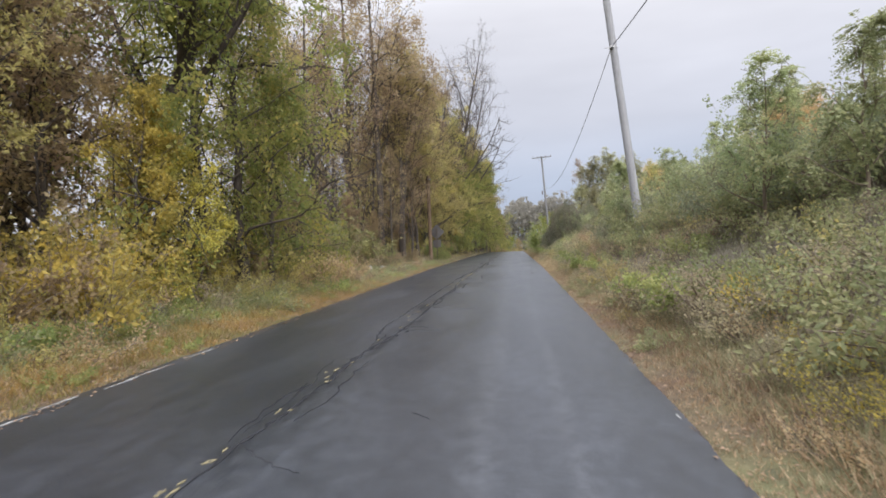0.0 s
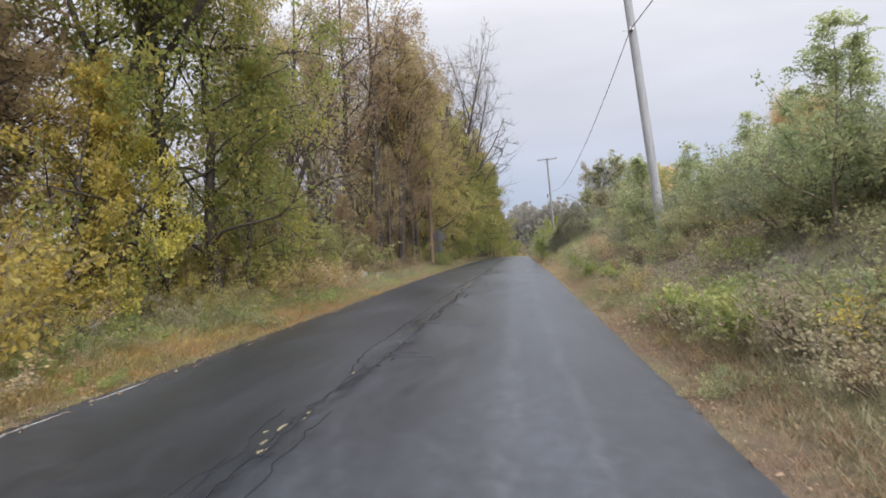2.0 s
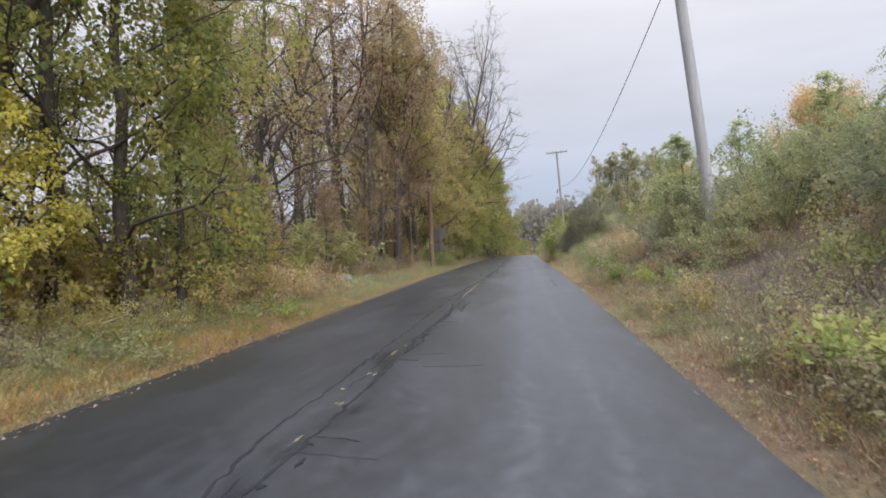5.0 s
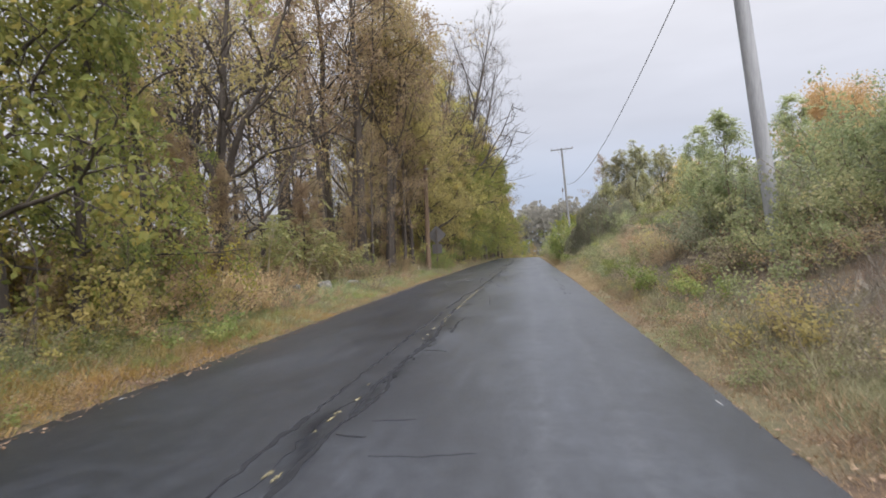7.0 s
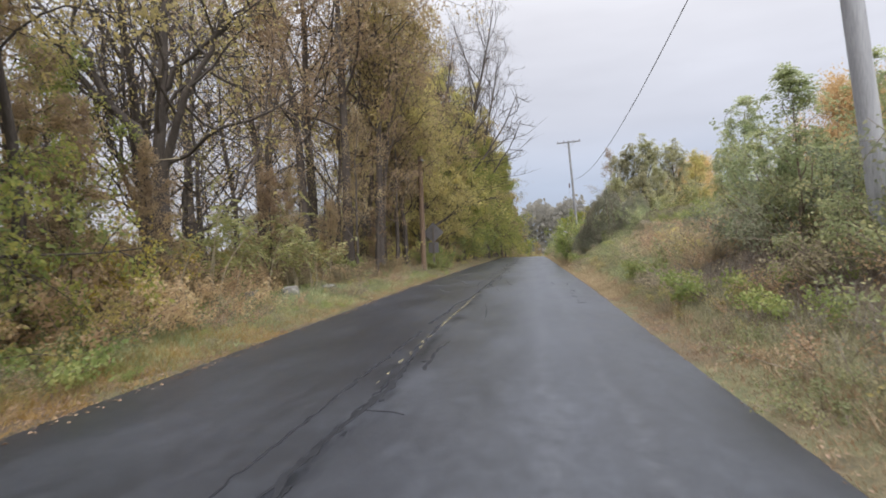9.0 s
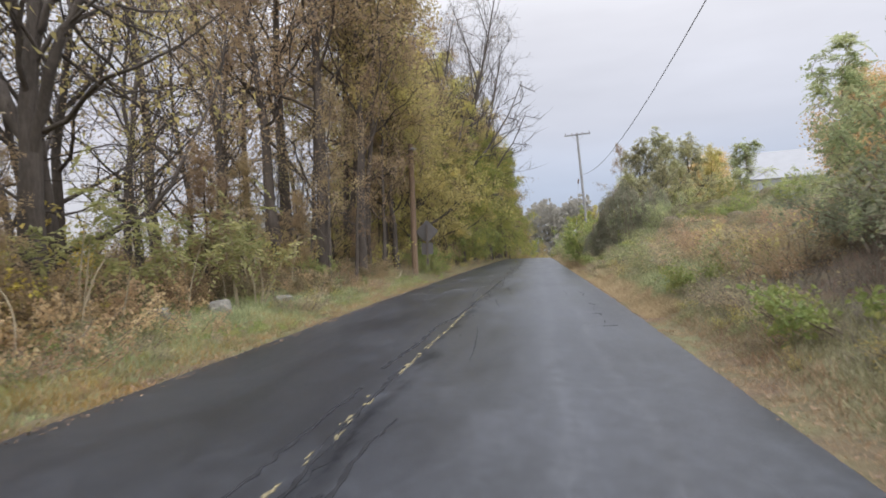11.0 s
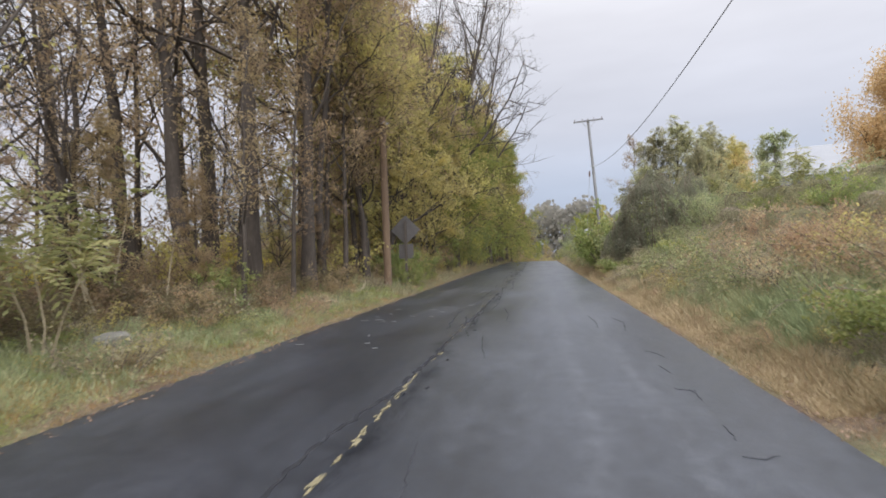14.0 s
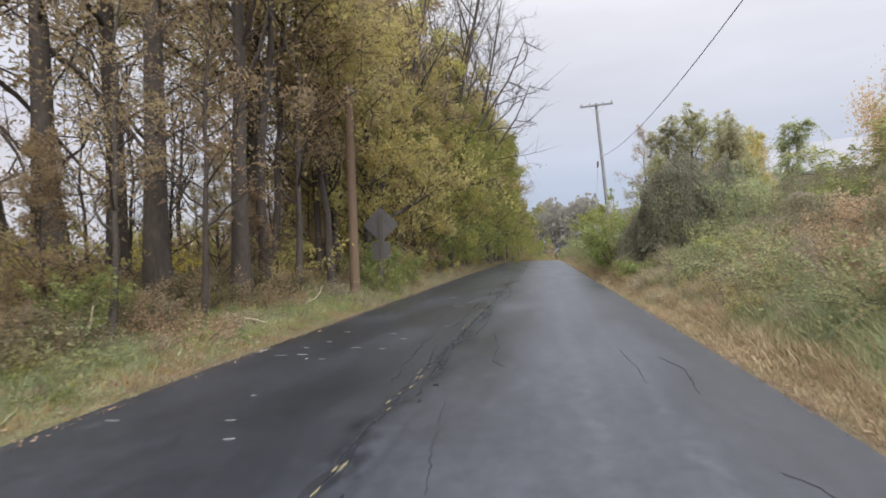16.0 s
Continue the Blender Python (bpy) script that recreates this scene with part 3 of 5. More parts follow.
ry = spaced([(-60, 0, 30), (0, 80, 161), (80, 130, 51)])
fx = np.linspace(0, 1, 15)
ragged = np.array([noise.noise((0, v * 1.3, 0)) * 0.06 + noise.noise((3, v * 4.0, 0)) * 0.03 for v in ry])
ragged2 = np.array([noise.noise((7, v * 1.3, 0)) * 0.05 + noise.noise((9, v * 4.0, 0)) * 0.025 for v in ry])
le, re_ = left_edge(ry) + ragged, right_edge(ry) + ragged2
top = np.stack([le[:, None] * (1 - fx) + re_[:, None] * fx, np.repeat(ry[:, None], 15, 1), fall(ry)[:, None] + 0.012 * np.sin(fx * np.pi)[None]], -1)
n = len(ry)
skirt_l, skirt_r = top[:, :1].copy(), top[:, -1:].copy()
skirt_l[..., 2] -= 0.10
skirt_r[..., 2] -= 0.10
full = np.concatenate([skirt_l, top, skirt_r], 1)
s = Shape()
i, j = np.meshgrid(np.arange(n - 1), np.arange(16), indexing="ij")
q = i * 17 + j
s.add(full.reshape(-1, 3), np.stack([q, q + 1, q + 18, q + 17], -1).reshape(-1, 4))
road = new("road", s.mesh("road", asphalt, False))
tagged(road, "narrow damp grey asphalt lane with sealed cracks", "road", kind="structure")


def road_z(x, y):
    u = (x - left_edge(y)) / (right_edge(y) - left_edge(y))
    return fall(y) + 0.012 * np.sin(np.clip(u, 0, 1) * np.pi)


# ---- poles and cables ----
def pole_shape(shape, foot, head, r0, r1, sides=14):
    f = np.linspace(0, 1, 9)[:, None]
    tube(shape, np.array(foot) * (1 - f) + np.array(head) * f, (r0 * (1 - f) + r1 * f).ravel(), sides)


def box(shape, centre, size, turn=0.0, tilt=0.0):
    v = np.array([(x, y, z) for x in (-0.5, 0.5) for y in (-0.5, 0.5) for z in (-0.5, 0.5)]) * size
    m = np.array(Euler((0, tilt, turn)).to_matrix())
    shape.add(v @ m.T + np.array(centre), [(0, 1, 3, 2), (4, 6, 7, 5), (0, 4, 5, 1), (2, 3, 7, 6), (0, 2, 6, 4), (1, 5, 7, 3)])


def utility_pole(label, foot, head, r0, r1, wood, crossarm=0.0, hook=None, tilt=0.0):
    foot, head = np.array(foot, float), np.array(head, float)
    p = thing("utility_pole", label, "utility pole", place=pose(*foot))
    s = Shape()
    pole_shape(s, (0, 0, -0.5), head - foot, r0, r1)
    part("shaft", s, wood, p, smooth=True)
    if crossarm:
        c = (head - foot) * 0.985
        s = Shape()
        box(s, c + np.array([0, -0.13, 0]), (crossarm, 0.09, 0.10), 0.0, tilt)
        part("crossarm", s, wood, p)
        for k in (-0.46, -0.2, 0.2, 0.46):
            s = Shape()
            q = c + np.array([k * crossarm, -0.13, 0.06 - math.sin(tilt) * k * crossarm])
            tube(s, [q, q + (0, 0, 0.04), q + (0, 0, 0.05), q + (0, 0, 0.10), q + (0, 0, 0.12)], [0.012, 0.012, 0.03, 0.033, 0.015], 8)
            part("insulator", s, porcelain, p, "brown pin insulator")
        for k in (-1, 1):
            s = Shape()
            tube(s, [c + np.array([k * 0.5, -0.17, -0.05]), c + np.array([0, -0.15, -0.6])], [0.014, 0.014], 6)
            part("brace", s, metal_grey, p, "flat steel brace")
    if hook is not None:
        q = np.array(hook) - foot
        s = Shape()
        box(s, q + np.array([0.02, 0, 0]), (0.10, 0.30, 0.07))
        part("cable_clamp", s, metal_grey, p, "small steel cable clamp")
        s = Shape()
        tube(s, [q + np.array([-0.2, 0, 0]), q + np.array([0.2, 0, 0])], [0.014, 0.014], 6)
        part("bolt", s, metal_grey, p, "through bolt")
    return p


P1_FOOT, P1_HEAD = np.array([4.32, 18.68, 1.6]), np.array([3.12, 18.29, 11.2])
P2_FOOT, P2_HEAD = np.array([3.98, 60.4, 1.2]), np.array([3.47, 62.0, 10.45])
HOOK1 = np.array([3.50, 18.35, 7.32])
utility_pole("leaning weathered grey wooden utility pole on the bank", P1_FOOT, P1_HEAD, 0.135, 0.10, wood_grey, hook=HOOK1)
far_pole = utility_pole("grey wooden utility pole with a crossarm", P2_FOOT, P2_HEAD, 0.115, 0.085, wood_dark, crossarm=2.05, hook=(3.66, 61.4, 7.0), tilt=radians(-3.5))
utility_pole("weathered grey wooden utility pole beside the lane", (5.0, -24, 1.4), (4.8, -24, 10.6), 0.16, 0.12, wood_grey, hook=(4.86, -24, 7.6))
s = Shape()
tube(s, [np.array([3.45, 61.8, 6.6]) - P2_FOOT, np.array([2.9, 60.5, 1.0]) - P2_FOOT], [0.012, 0.012], 5)
part("stay_wire", s, metal_grey, far_pole, "thin steel stay wire")
s = Shape()
tube(s, [np.array([3.44, 61.78, 6.7]) - P2_FOOT, np.array([3.41, 61.7, 6.35]) - P2_FOOT, np.array([3.39, 61.66, 6.3]) - P2_FOOT], [0.05, 0.06, 0.02], 8)
part("stay_insulator", s, porcelain, far_pole, "dark stay insulator")
utility_pole("short brown wooden pole at the wood's edge", (-5.65, 40.0, 0.2), (-5.68, 40.05, 6.25), 0.145, 0.12, wood_brown, hook=(-5.55, 39.9, 6.0))


def cable(a, b, sag, radius, label):
    f = np.linspace(0, 1, 40)[:, None]
    pts = np.array(a) * (1 - f) + np.array(b) * f
    pts[:, 2] -= (4 * sag * f * (1 - f)).ravel()
    s = Shape()
    tube(s, pts, np.full(40, radius), 6)
    return tagged(new("overhead_cable", s.mesh("overhead_cable", rubber_black, True)), label, "cable", "cables between the poles")


cable(HOOK1, (3.72, 61.4, 7.0), 1.35, 0.011, "black overhead cable slung between wooden poles")
cable(HOOK1, (4.86, -24, 7.6), 0.9, 0.013, "black overhead cable slung between wooden poles")


# ---- trees ----
def place_tree(tree, x, y, turn=0.0, scale=1.0, sink=0.0):
    tree.matrix_basis = pose(x, y, float(height(x, y)) - sink, 0, 0, turn) @ Matrix.Scale(scale, 4)
    return tree


def again(tree, x, y, turn, scale):
    c = copy_thing(tree, Matrix.Identity(4))
    return place_tree(c, x, y, turn, scale)


# the old leaning tree and its hanging yellow-green crown
lean_line = np.array([(-1.0, 0.1, -0.4), (-0.85, 0.05, 0.6), (-0.55, 0, 1.8), (-0.1, 0, 3.2), (0.45, 0, 4.6), (0.85, 0.1, 5.6), (1.35, 0.1, 7.0), (1.6, 0.3, 8.6), (1.7, 0.5, 10.2), (1.6, 0.6, 12.0)])
place_tree(make_tree("old leaning tree with dark trunk and hanging yellow-green leaves", 11, 12, 0.40, 0.40, 18, 7, 5, 0.42, 17000, 0.12, leaf_green, bark_dark, hang=-0.22, up=-0.03, trunk=lean_line, plain=False, thick=0.75), -8.7, 13.3)
# forked tree with thin brown leaves: three leaders from one trunk and a second stem
fork_trunk = [(0, 0, -0.3), (0.0, 0, 0.8), (0.0, 0, 1.7), (0.04, 0, 3.0), (0, 0, 3.6), (0.1, 0.1, 5.2), (0.1, 0.2, 6.5), (0.25, 0.3, 8.5), (0.3, 0.3, 11.0)]
fork_arms = [
    ([(0, 0, 3.1), (-0.6, 0, 4.05), (-1.2, 0, 4.6), (-1.85, 0.1, 5.15), (-2.35, 0.1, 5.7), (-2.6, 0.2, 6.6), (-3.4, 0.3, 7.6)], 0.14),
    ([(-1.1, 0, 4.5), (-1.55, -0.1, 5.4), (-1.8, -0.2, 6.4), (-1.7, -0.2, 8.0)], 0.085),
    ([(0.05, 0, 2.7), (0.45, -0.1, 3.9), (0.8, -0.1, 4.6), (1.05, -0.1, 5.1), (1.35, 0, 5.7), (1.6, 0, 6.3), (2.2, 0, 8.2)], 0.11),
    ([(0.1, 0.1, 4.9), (0.4, 0.1, 5.3), (1.0, 0.2, 5.8), (1.5, 0.2, 6.2), (2.6, 0.3, 6.9)], 0.075),
    ([(-0.35, 0.2, -0.2), (-0.45, 0.2, 0.9), (-0.7, 0.2, 1.8), (-1.0, 0.2, 2.8), (-1.2, 0.2, 3.9), (-1.5, 0.3, 5.2), (-1.7, 0.3, 7.4)], 0.085),
    ([(-1.85, 0.1, 5.1), (-2.4, 0.2, 5.25), (-3.1, 0.2, 5.2), (-4.2, 0.3, 5.5)], 0.05),
]
fork = make_tree("bare-limbed forked tree with sparse brown leaves", 23, 11, 0.25, 0.36, 10, 6, 6, 0.34, 3600, 0.12, leaf_olive, bark_dark, up=0.12, thick=0.8, crook=0.24, trunk=fork_trunk, arms=fork_arms)
place_tree(fork, -8.5, 22.8, 0)
fork2 = make_tree("bare-limbed forked tree with sparse brown leaves", 29, 11, 0.2, 0.10, 15, 8, 6, 0.48, 3000, 0.11, leaf_brown, bark_dark, lean=(-1.4, 0.2), up=0.42, thick=0.9, crook=0.24)
place_tree(fork2, -10.6, 25.6, 70)

WOOD = "roadside wood trees"
yellow_a = make_tree("slender tree with yellow-green leaves beside the lane", 31, 7.0, 0.11, 0.10, 22, 6, 4, 0.36, 11000, 0.125, leaf_yellow, bark, (1.2, 0.2), hang=-0.2, group=WOOD, plain=False, droop=1.1, jitter=0.12)
yellow_b = make_tree("tree with yellow and olive leaves beside the lane", 37, 11.0, 0.17, 0.10, 24, 5, 4, 0.33, 13000, 0.16, leaf_straw, bark, (0.8, 0), hang=-0.12, group=WOOD, droop=0.9)
green_a = make_tree("tree with green leaves turning yellow", 41, 10.0, 0.16, 0.10, 22, 6, 4, 0.36, 14000, 0.12, leaf_green, bark_dark, (1.0, 0.2), hang=-0.24, group=WOOD, plain=False, thick=0.6, crook=0.22, droop=1.1)
olive_a = make_tree("tall tree with thinning olive-brown leaves", 43, 13.0, 0.19, 0.10, 26, 5, 4, 0.31, 13000, 0.155, leaf_olive, bark_dark, (0.4, 0), hang=-0.08, group=WOOD, split=False)
brown_c = make_tree("tree with thick rusty-brown leaves", 45, 11.0, 0.15, 0.10, 24, 5, 4, 0.33, 12500, 0.15, leaf_brown, bark_dark, (0.5, 0), hang=-0.1, group=WOOD, split=False)
brown_a = make_tree("tall straight tree with thinning brown leaves", 47, 15.0, 0.21, 0.34, 22, 6, 5, 0.31, 8000, 0.14, leaf_brown, bark_dark, up=0.0, hang=-0.06, group=WOOD, thick=0.7, crook=0.24,
                    trunk=[(0, 0, -0.3), (0.02, 0.02, 1.5), (0.05, 0, 3), (0.12, 0.05, 5), (0.12, 0.1, 7), (0.02, 0.1, 9), (0.1, 0.2, 11), (0.05, 0.25, 13), (0.2, 0.2, 15)])
brown_b = make_tree("tall leaning tree with thinning brown leaves", 53, 14.0, 0.235, 0.36, 18, 6, 5, 0.31, 4500, 0.14, leaf_brown, bark_dark, (-2.3, 0.3), up=0.0, hang=-0.06, group=WOOD, thick=0.7, crook=0.24)
straw_high = make_tree("tall tree with a high yellow-olive crown", 55, 13.0, 0.14, 0.38, 20, 6, 5, 0.31, 8000, 0.14, leaf_straw, bark_dark, (0.5, -0.3), up=0.02, hang=-0.08, group=WOOD, thick=0.7, crook=0.24)
slim = make_tree("slim crooked tree with a few brown leaves", 57, 12.0, 0.11, 0.22, 16, 5, 5, 0.26, 3600, 0.13, leaf_brown, bark_dark, (0.5, 0.3), up=0.04, group=WOOD, split=False, crook=0.26)
bare_a = make_tree("leafless tree with many fine twigs", 59, 13.0, 0.15, 0.18, 22, 6, 6, 0.32, 900, 0.12, leaf_brown, bark_dark, (0.3, 0), up=0.05, hang=0.0, group=WOOD, split=False, crook=0.26)
bare_b = make_tree("thin leafless tree with fine upright twigs", 61, 11.0, 0.10, 0.14, 18, 6, 6, 0.28, 900, 0.12, leaf_olive, bark_dark, (-0.5, 0), up=0.1, group=WOOD, split=False, crook=0.24)

placed = set()


def grove(tree, *spots):
    """The first spot takes the tree itself, the others copies."""
    for x, y, turn, k in spots:
        if tree.name in placed:
            again(tree, x, y, turn, k)
        else:
            placed.add(tree.name)
            place_tree(tree, x, y, turn, k)


grove(yellow_a, (-7.3, 10.4, 100, 0.62), (-8.5, -1.5, 30, 0.8), (-6.8, 11.8, 160, 0.6))
grove(green_a, (-6.9, 14.4, 120, 0.95), (-6.6, 15.4, 20, 0.6), (-5.6, 57.6, 80, 1.0), (-5.5, 65.2, 300, 1.05), (-5.3, 76.0, 150, 1.1), (-6.2, 52.2, 200, 0.85), (-5.4, 62.0, 200, 0.95), (-5.2, 69.0, 40, 1.05), (-7.8, 13.8, 250, 1.05))
grove(yellow_b, (-7.0, 47.5, 0, 0.95), (-6.0, 55.0, 40, 0.85), (-5.6, 74.0, 70, 1.25),
      (-7.4, 43.2, 250, 1.0), (-13.5, 13.0, 70, 1.1), (-6.4, 51.0, 110, 0.8), (-6.6, 61.5, 310, 1.15), (-8.6, 55.0, 20, 1.3))
grove(brown_a, (-6.9, 35.9, 0, 1.0), (-7.9, 34.5, 80, 1.22), (-10.05, 36.1, 150, 1.25), (-14.7, 41.8, 200, 1.05), (-8.0, 50.5, 260, 1.0), (-7.6, 59.5, 30, 1.1), (-9.0, 40.4, 300, 0.95))
grove(brown_b, (-9.15, 33.6, 0, 1.0), (-11.5, 34.6, 10, 1.0), (-17.5, 38.5, 350, 1.25), (-8.1, 44.6, 140, 1.0))
grove(straw_high, (-7.1, 37.4, 0, 1.0), (-7.2, 17.8, 200, 0.72), (-6.7, 41.0, 240, 0.9), (-8.4, 39.0, 60, 1.1))
grove(slim, (-8.8, 35.3, 0, 1.0), (-7.3, 41.6, 90, 1.1), (-7.0, 41.9, 200, 1.0), (-6.7, 38.4, 40, 0.85), (-13.4, 37.2, 270, 1.1), (-9.8, 30.4, 20, 0.8), (-7.7, 38.9, 330, 1.0), (-7.5, 42.3, 20, 0.9))
grove(olive_a, (-9.0, 46.5, 0, 1.0), (-7.0, 57.0, 120, 1.1), (-6.5, 65.0, 180, 1.2), (-5.8, 77.0, 230, 1.15), (-6.0, 84.0, 300, 1.1), (-4.9, 88.0, 20, 1.15), (-13, 9.0, 90, 1.1), (-10.0, 53, 30, 1.25),
      (-14.0, 4.0, 200, 1.1), (-10.8, 60, 80, 1.3))
again(olive_a, -8.9, 8.4, 40, 0.62)
grove(brown_c, (-7.9, 48.5, 0, 0.8), (-7.0, 18.6, 200, 0.3), (-7.3, 20.6, 60, 0.27), (-10.5, 2.5, 90, 1.1), (-10.6, 6.8, 10, 1.1), (-10.4, 10.8, 200, 1.0), (-9.0, 10.2, 80, 0.72), (-12.6, 12.4, 20, 1.1), (-9.4, 4.2, 250, 0.95), (-14.0, 15.0, 140, 0.9))
again(yellow_b, -6.9, 45.0, 30, 0.8)
again(brown_c, -8.2, 53.0, 60, 1.15)
again(brown_c, -7.4, 66.5, 200, 1.3)
again(brown_c, -9.6, 57.5, 20, 1.4)
grove(bare_a, (-12.5, 27.5, 0, 1.0), (-13.6, 31.5, 70, 0.95), (-12.2, 33.0, 190, 0.8), (-7.2, 63.5, 100, 1.35), (-4.5, 84.5, 40, 1.0), (-4.6, 78.0, 140, 0.9), (-5.0, 70.5, 240, 1.1))
again(brown_c, -8.3, 18.6, 20, 0.46)
again(green_a, -8.9, 20.2, 110, 0.5)
grove(bare_b, (-11.2, 29.0, 0, 1.0))
for x, y, turn, k in ((-7.6, 26.4, 10, 0.3), (-8.8, 30.2, 80, 0.34), (-7.6, 31.6, 200, 0.26), (-9.0, 38.6, 90, 0.3), (-7.8, 42.0, 140, 0.4), (-9.5, 44.0, 220, 0.45), (-7.3, 37.0, 320, 0.24)):
    again(brown_c if turn % 3 else olive_a, x, y, turn, k)
rng = np.random.default_rng(5)
for i in range(44):
    y = -6 + 98 * (i + rng.uniform(0, 1)) / 44
    x = -rng.uniform(12.5, 24) if i % 3 else -rng.uniform(10.5, 13)
    kinds = (brown_b, brown_c, bare_a, olive_a) if y < 15 or y > 52 else (bare_a, bare_b, slim, slim)
    k = rng.uniform(0.75, 1.1)
    if 16 < y < 52:
        if i % 2:
            continue
        x, k = x - 5.0, k * 0.75
    again(kinds[i % 4], x, y, rng.uniform(0, 360), k)

for i in range(10):
    y = 22 + 27 * (i + rng.uniform(0, 1)) / 10
    again(bare_b if i % 3 else bare_a, -rng.uniform(8.2, 13.5), y, rng.uniform(0, 360), rng.uniform(0.4, 0.75))

for x, y, turn, k in ((-6.7, 31.8, 40, 0.55), (-6.5, 33.9, 280, 0.6)):
    again(slim, x, y, turn, k)

# tall leafless tree that hangs over the lane
bare_line = np.array([(0, 0, -0.4), (0.1, 0, 2), (0.4, 0, 5), (0.9, 0.2, 8), (1.5, 0.2, 11), (2.2, 0.4, 14), (3.0, 0.5, 17.5), (3.7, 0.6, 21)])
tall_bare = place_tree(make_tree("tall leafless tree leaning over the lane", 71, 22, 0.28, 0.30, 20, 8, 8, 0.36, 700, 0.1, leaf_brown, bark, up=0.17, hang=0.05, trunk=bare_line), -6.3, 58.5)
again(tall_bare, -7.4, 51.0, 35, 0.78)
again(tall_bare, -6.0, 68.0, -25, 0.95)

# beyond the crest
for x, y, turn, k, kind in ((-4.9, 92, 0, 0.95, olive_a), (-6.0, 99, 90, 0.95, brown_c), (-4.4, 103, 40, 0.9, brown_c), (-3.2, 109, 10, 0.8, green_a), (-5.5, 107, 200, 1.0, olive_a), (-2.2, 115, 140, 0.7, brown_c),
                            (-4.0, 117, 60, 0.9, olive_a), (-0.6, 121, 30, 0.5, green_a), (1.2, 126, 250, 0.45, brown_c), (5.4, 104, 70, 0.6, green_a), (6.5, 96, 30, 0.5, green_a), (5.2, 88, 200, 0.42, green_a),
                            (8.5, 110, 200, 0.7, green_a), (5.5, 80, 60, 0.4, green_a), (10.5, 118, 90, 0.7, olive_a), (-3.8, 95.0, 120, 0.8, green_a), (-3.4, 101.5, 20, 0.8, green_a), (-4.6, 71.0, 200, 1.2, green_a),
                            (-4.4, 79.5, 20, 1.25, green_a), (-4.0, 87.0, 140, 1.15, brown_c), (-4.3, 83.0, 300, 1.2, green_a), (3.4, 128, 60, 0.45, green_a), (6.0, 133, 60, 0.5, brown_c)):
    again(kind, x, y, turn, k)

# trees on the bank
bank_tree = make_tree("broad tree with drooping feathered green leaves on the bank", 83, 10.0, 0.2, 0.06, 26, 7, 4, 0.42, 1, 0.26, leaf_bank, bark, up=0.1, frond=3000, rib=0.55, leaflet=0.17)
place_tree(bank_tree, 12.6, 75.0, 0, 0.93)
again(bank_tree, 6.8, 47.0, 60, 0.32)
again(bank_tree, 15.6, 76.5, 200, 0.88)
again(bank_tree, 8.0, 66.0, 20, 0.5)
again(bank_tree, 10.4, 74.5, 140, 0.85)
again(bank_tree, 9.5, 56.0, 250, 0.42)
again(yellow_b, 19.2, 81.0, 40, 0.8)
again(slim, 9.6, 80.0, 40, 0.85)
amber = make_tree("round amber-leaved tree above the bank", 89, 13.0, 0.28, 0.18, 26, 7, 4, 0.56, 46000, 0.28, leaf_amber, bark, up=0.02, jitter=0.7)
place_tree(amber, 46.0, 100.0, 0, 1.35)
again(amber, 25.0, 103.0, 90, 0.8)

LOC = "feathery young trees on the bank"
locust_a = make_tree("young tree with pale feathery leaves on the bank", 97, 3.6, 0.045, 0.15, 13, 4, 3, 0.38, 1, 0.06, leaf_locust, twig, frond=620, up=0.12, group=LOC)
locust_b = make_tree("young tree with pale feathery leaves on the bank", 101, 3.2, 0.04, 0.12, 12, 4, 3, 0.42, 1, 0.06, leaf_locust, twig, frond=560, up=0.08, group=LOC)
place_tree(locust_a, 4.7, 10.6, 0, 0.8)
place_tree(locust_b, 4.2, 20.7, 0, 0.85)
for x, y, turn, k, kind in ((5.2, 8.6, 80, 0.75, locust_b), (5.9, 12.2, 200, 0.7, locust_a), (6.3, 15.5, 120, 0.75, locust_b), (6.5, 18.5, 50, 0.7, locust_a), (6.2, 10.0, 10, 0.7, locust_a),
                            (6.0, 22.0, 10, 0.7, locust_a), (4.7, 24.2, 190, 0.8, locust_a), (6.2, 6.3, 20, 0.72, locust_a), (5.6, 4.6, 100, 0.6, locust_b)):
    again(kind, x, y, turn, k)

again(locust_b, 21.6, 77.5, 120, 2.5)
again(locust_a, 20.9, 77.9, 20, 2.2)

# ---- shrubs, weeds and vines ----
sh = {}
sh["yellow"] = make_shrub("shrub", "yellow-green leafy shrub at the wood's edge", "shrub", 1, 1.1, 1.5, 14, 1500, 0.08, leaf_yellow, fine=4, group="shrubs along the wood")
sh["olive"] = make_shrub("shrub", "olive-brown shrub thinning for autumn", "shrub", 2, 1.2, 1.6, 14, 1500, 0.08, leaf_olive, fine=4, group="shrubs along the wood")
sh["brown"] = make_shrub("shrub", "dry brown shrub with rusty leaves", "shrub", 3, 1.2, 1.3, 14, 1500, 0.08, leaf_brown, fine=4, group="shrubs along the wood")
sh["rust"] = make_shrub("shrub", "rust-orange shrub beside the grass verge", "shrub", 4, 1.1, 1.1, 14, 1500, 0.075, leaf_orange, fine=4, group="shrubs along the wood")
sh["fresh"] = make_shrub("ground_cover", "low fresh-green leafy ground cover", "ground cover", 5, 1.3, 0.5, 16, 1700, 0.075, leaf_fresh, group="green ground cover")
sh["sumac"] = make_shrub("sapling", "sapling with long yellow-green feathered leaves", "sapling", 6, 0.9, 2.7, 6, 1, 0.17, leaf_sapling, stem_pale, frond=58, fine=2, group="feathered saplings", low=0.62, twigs_from=0.66, arch=0.0)
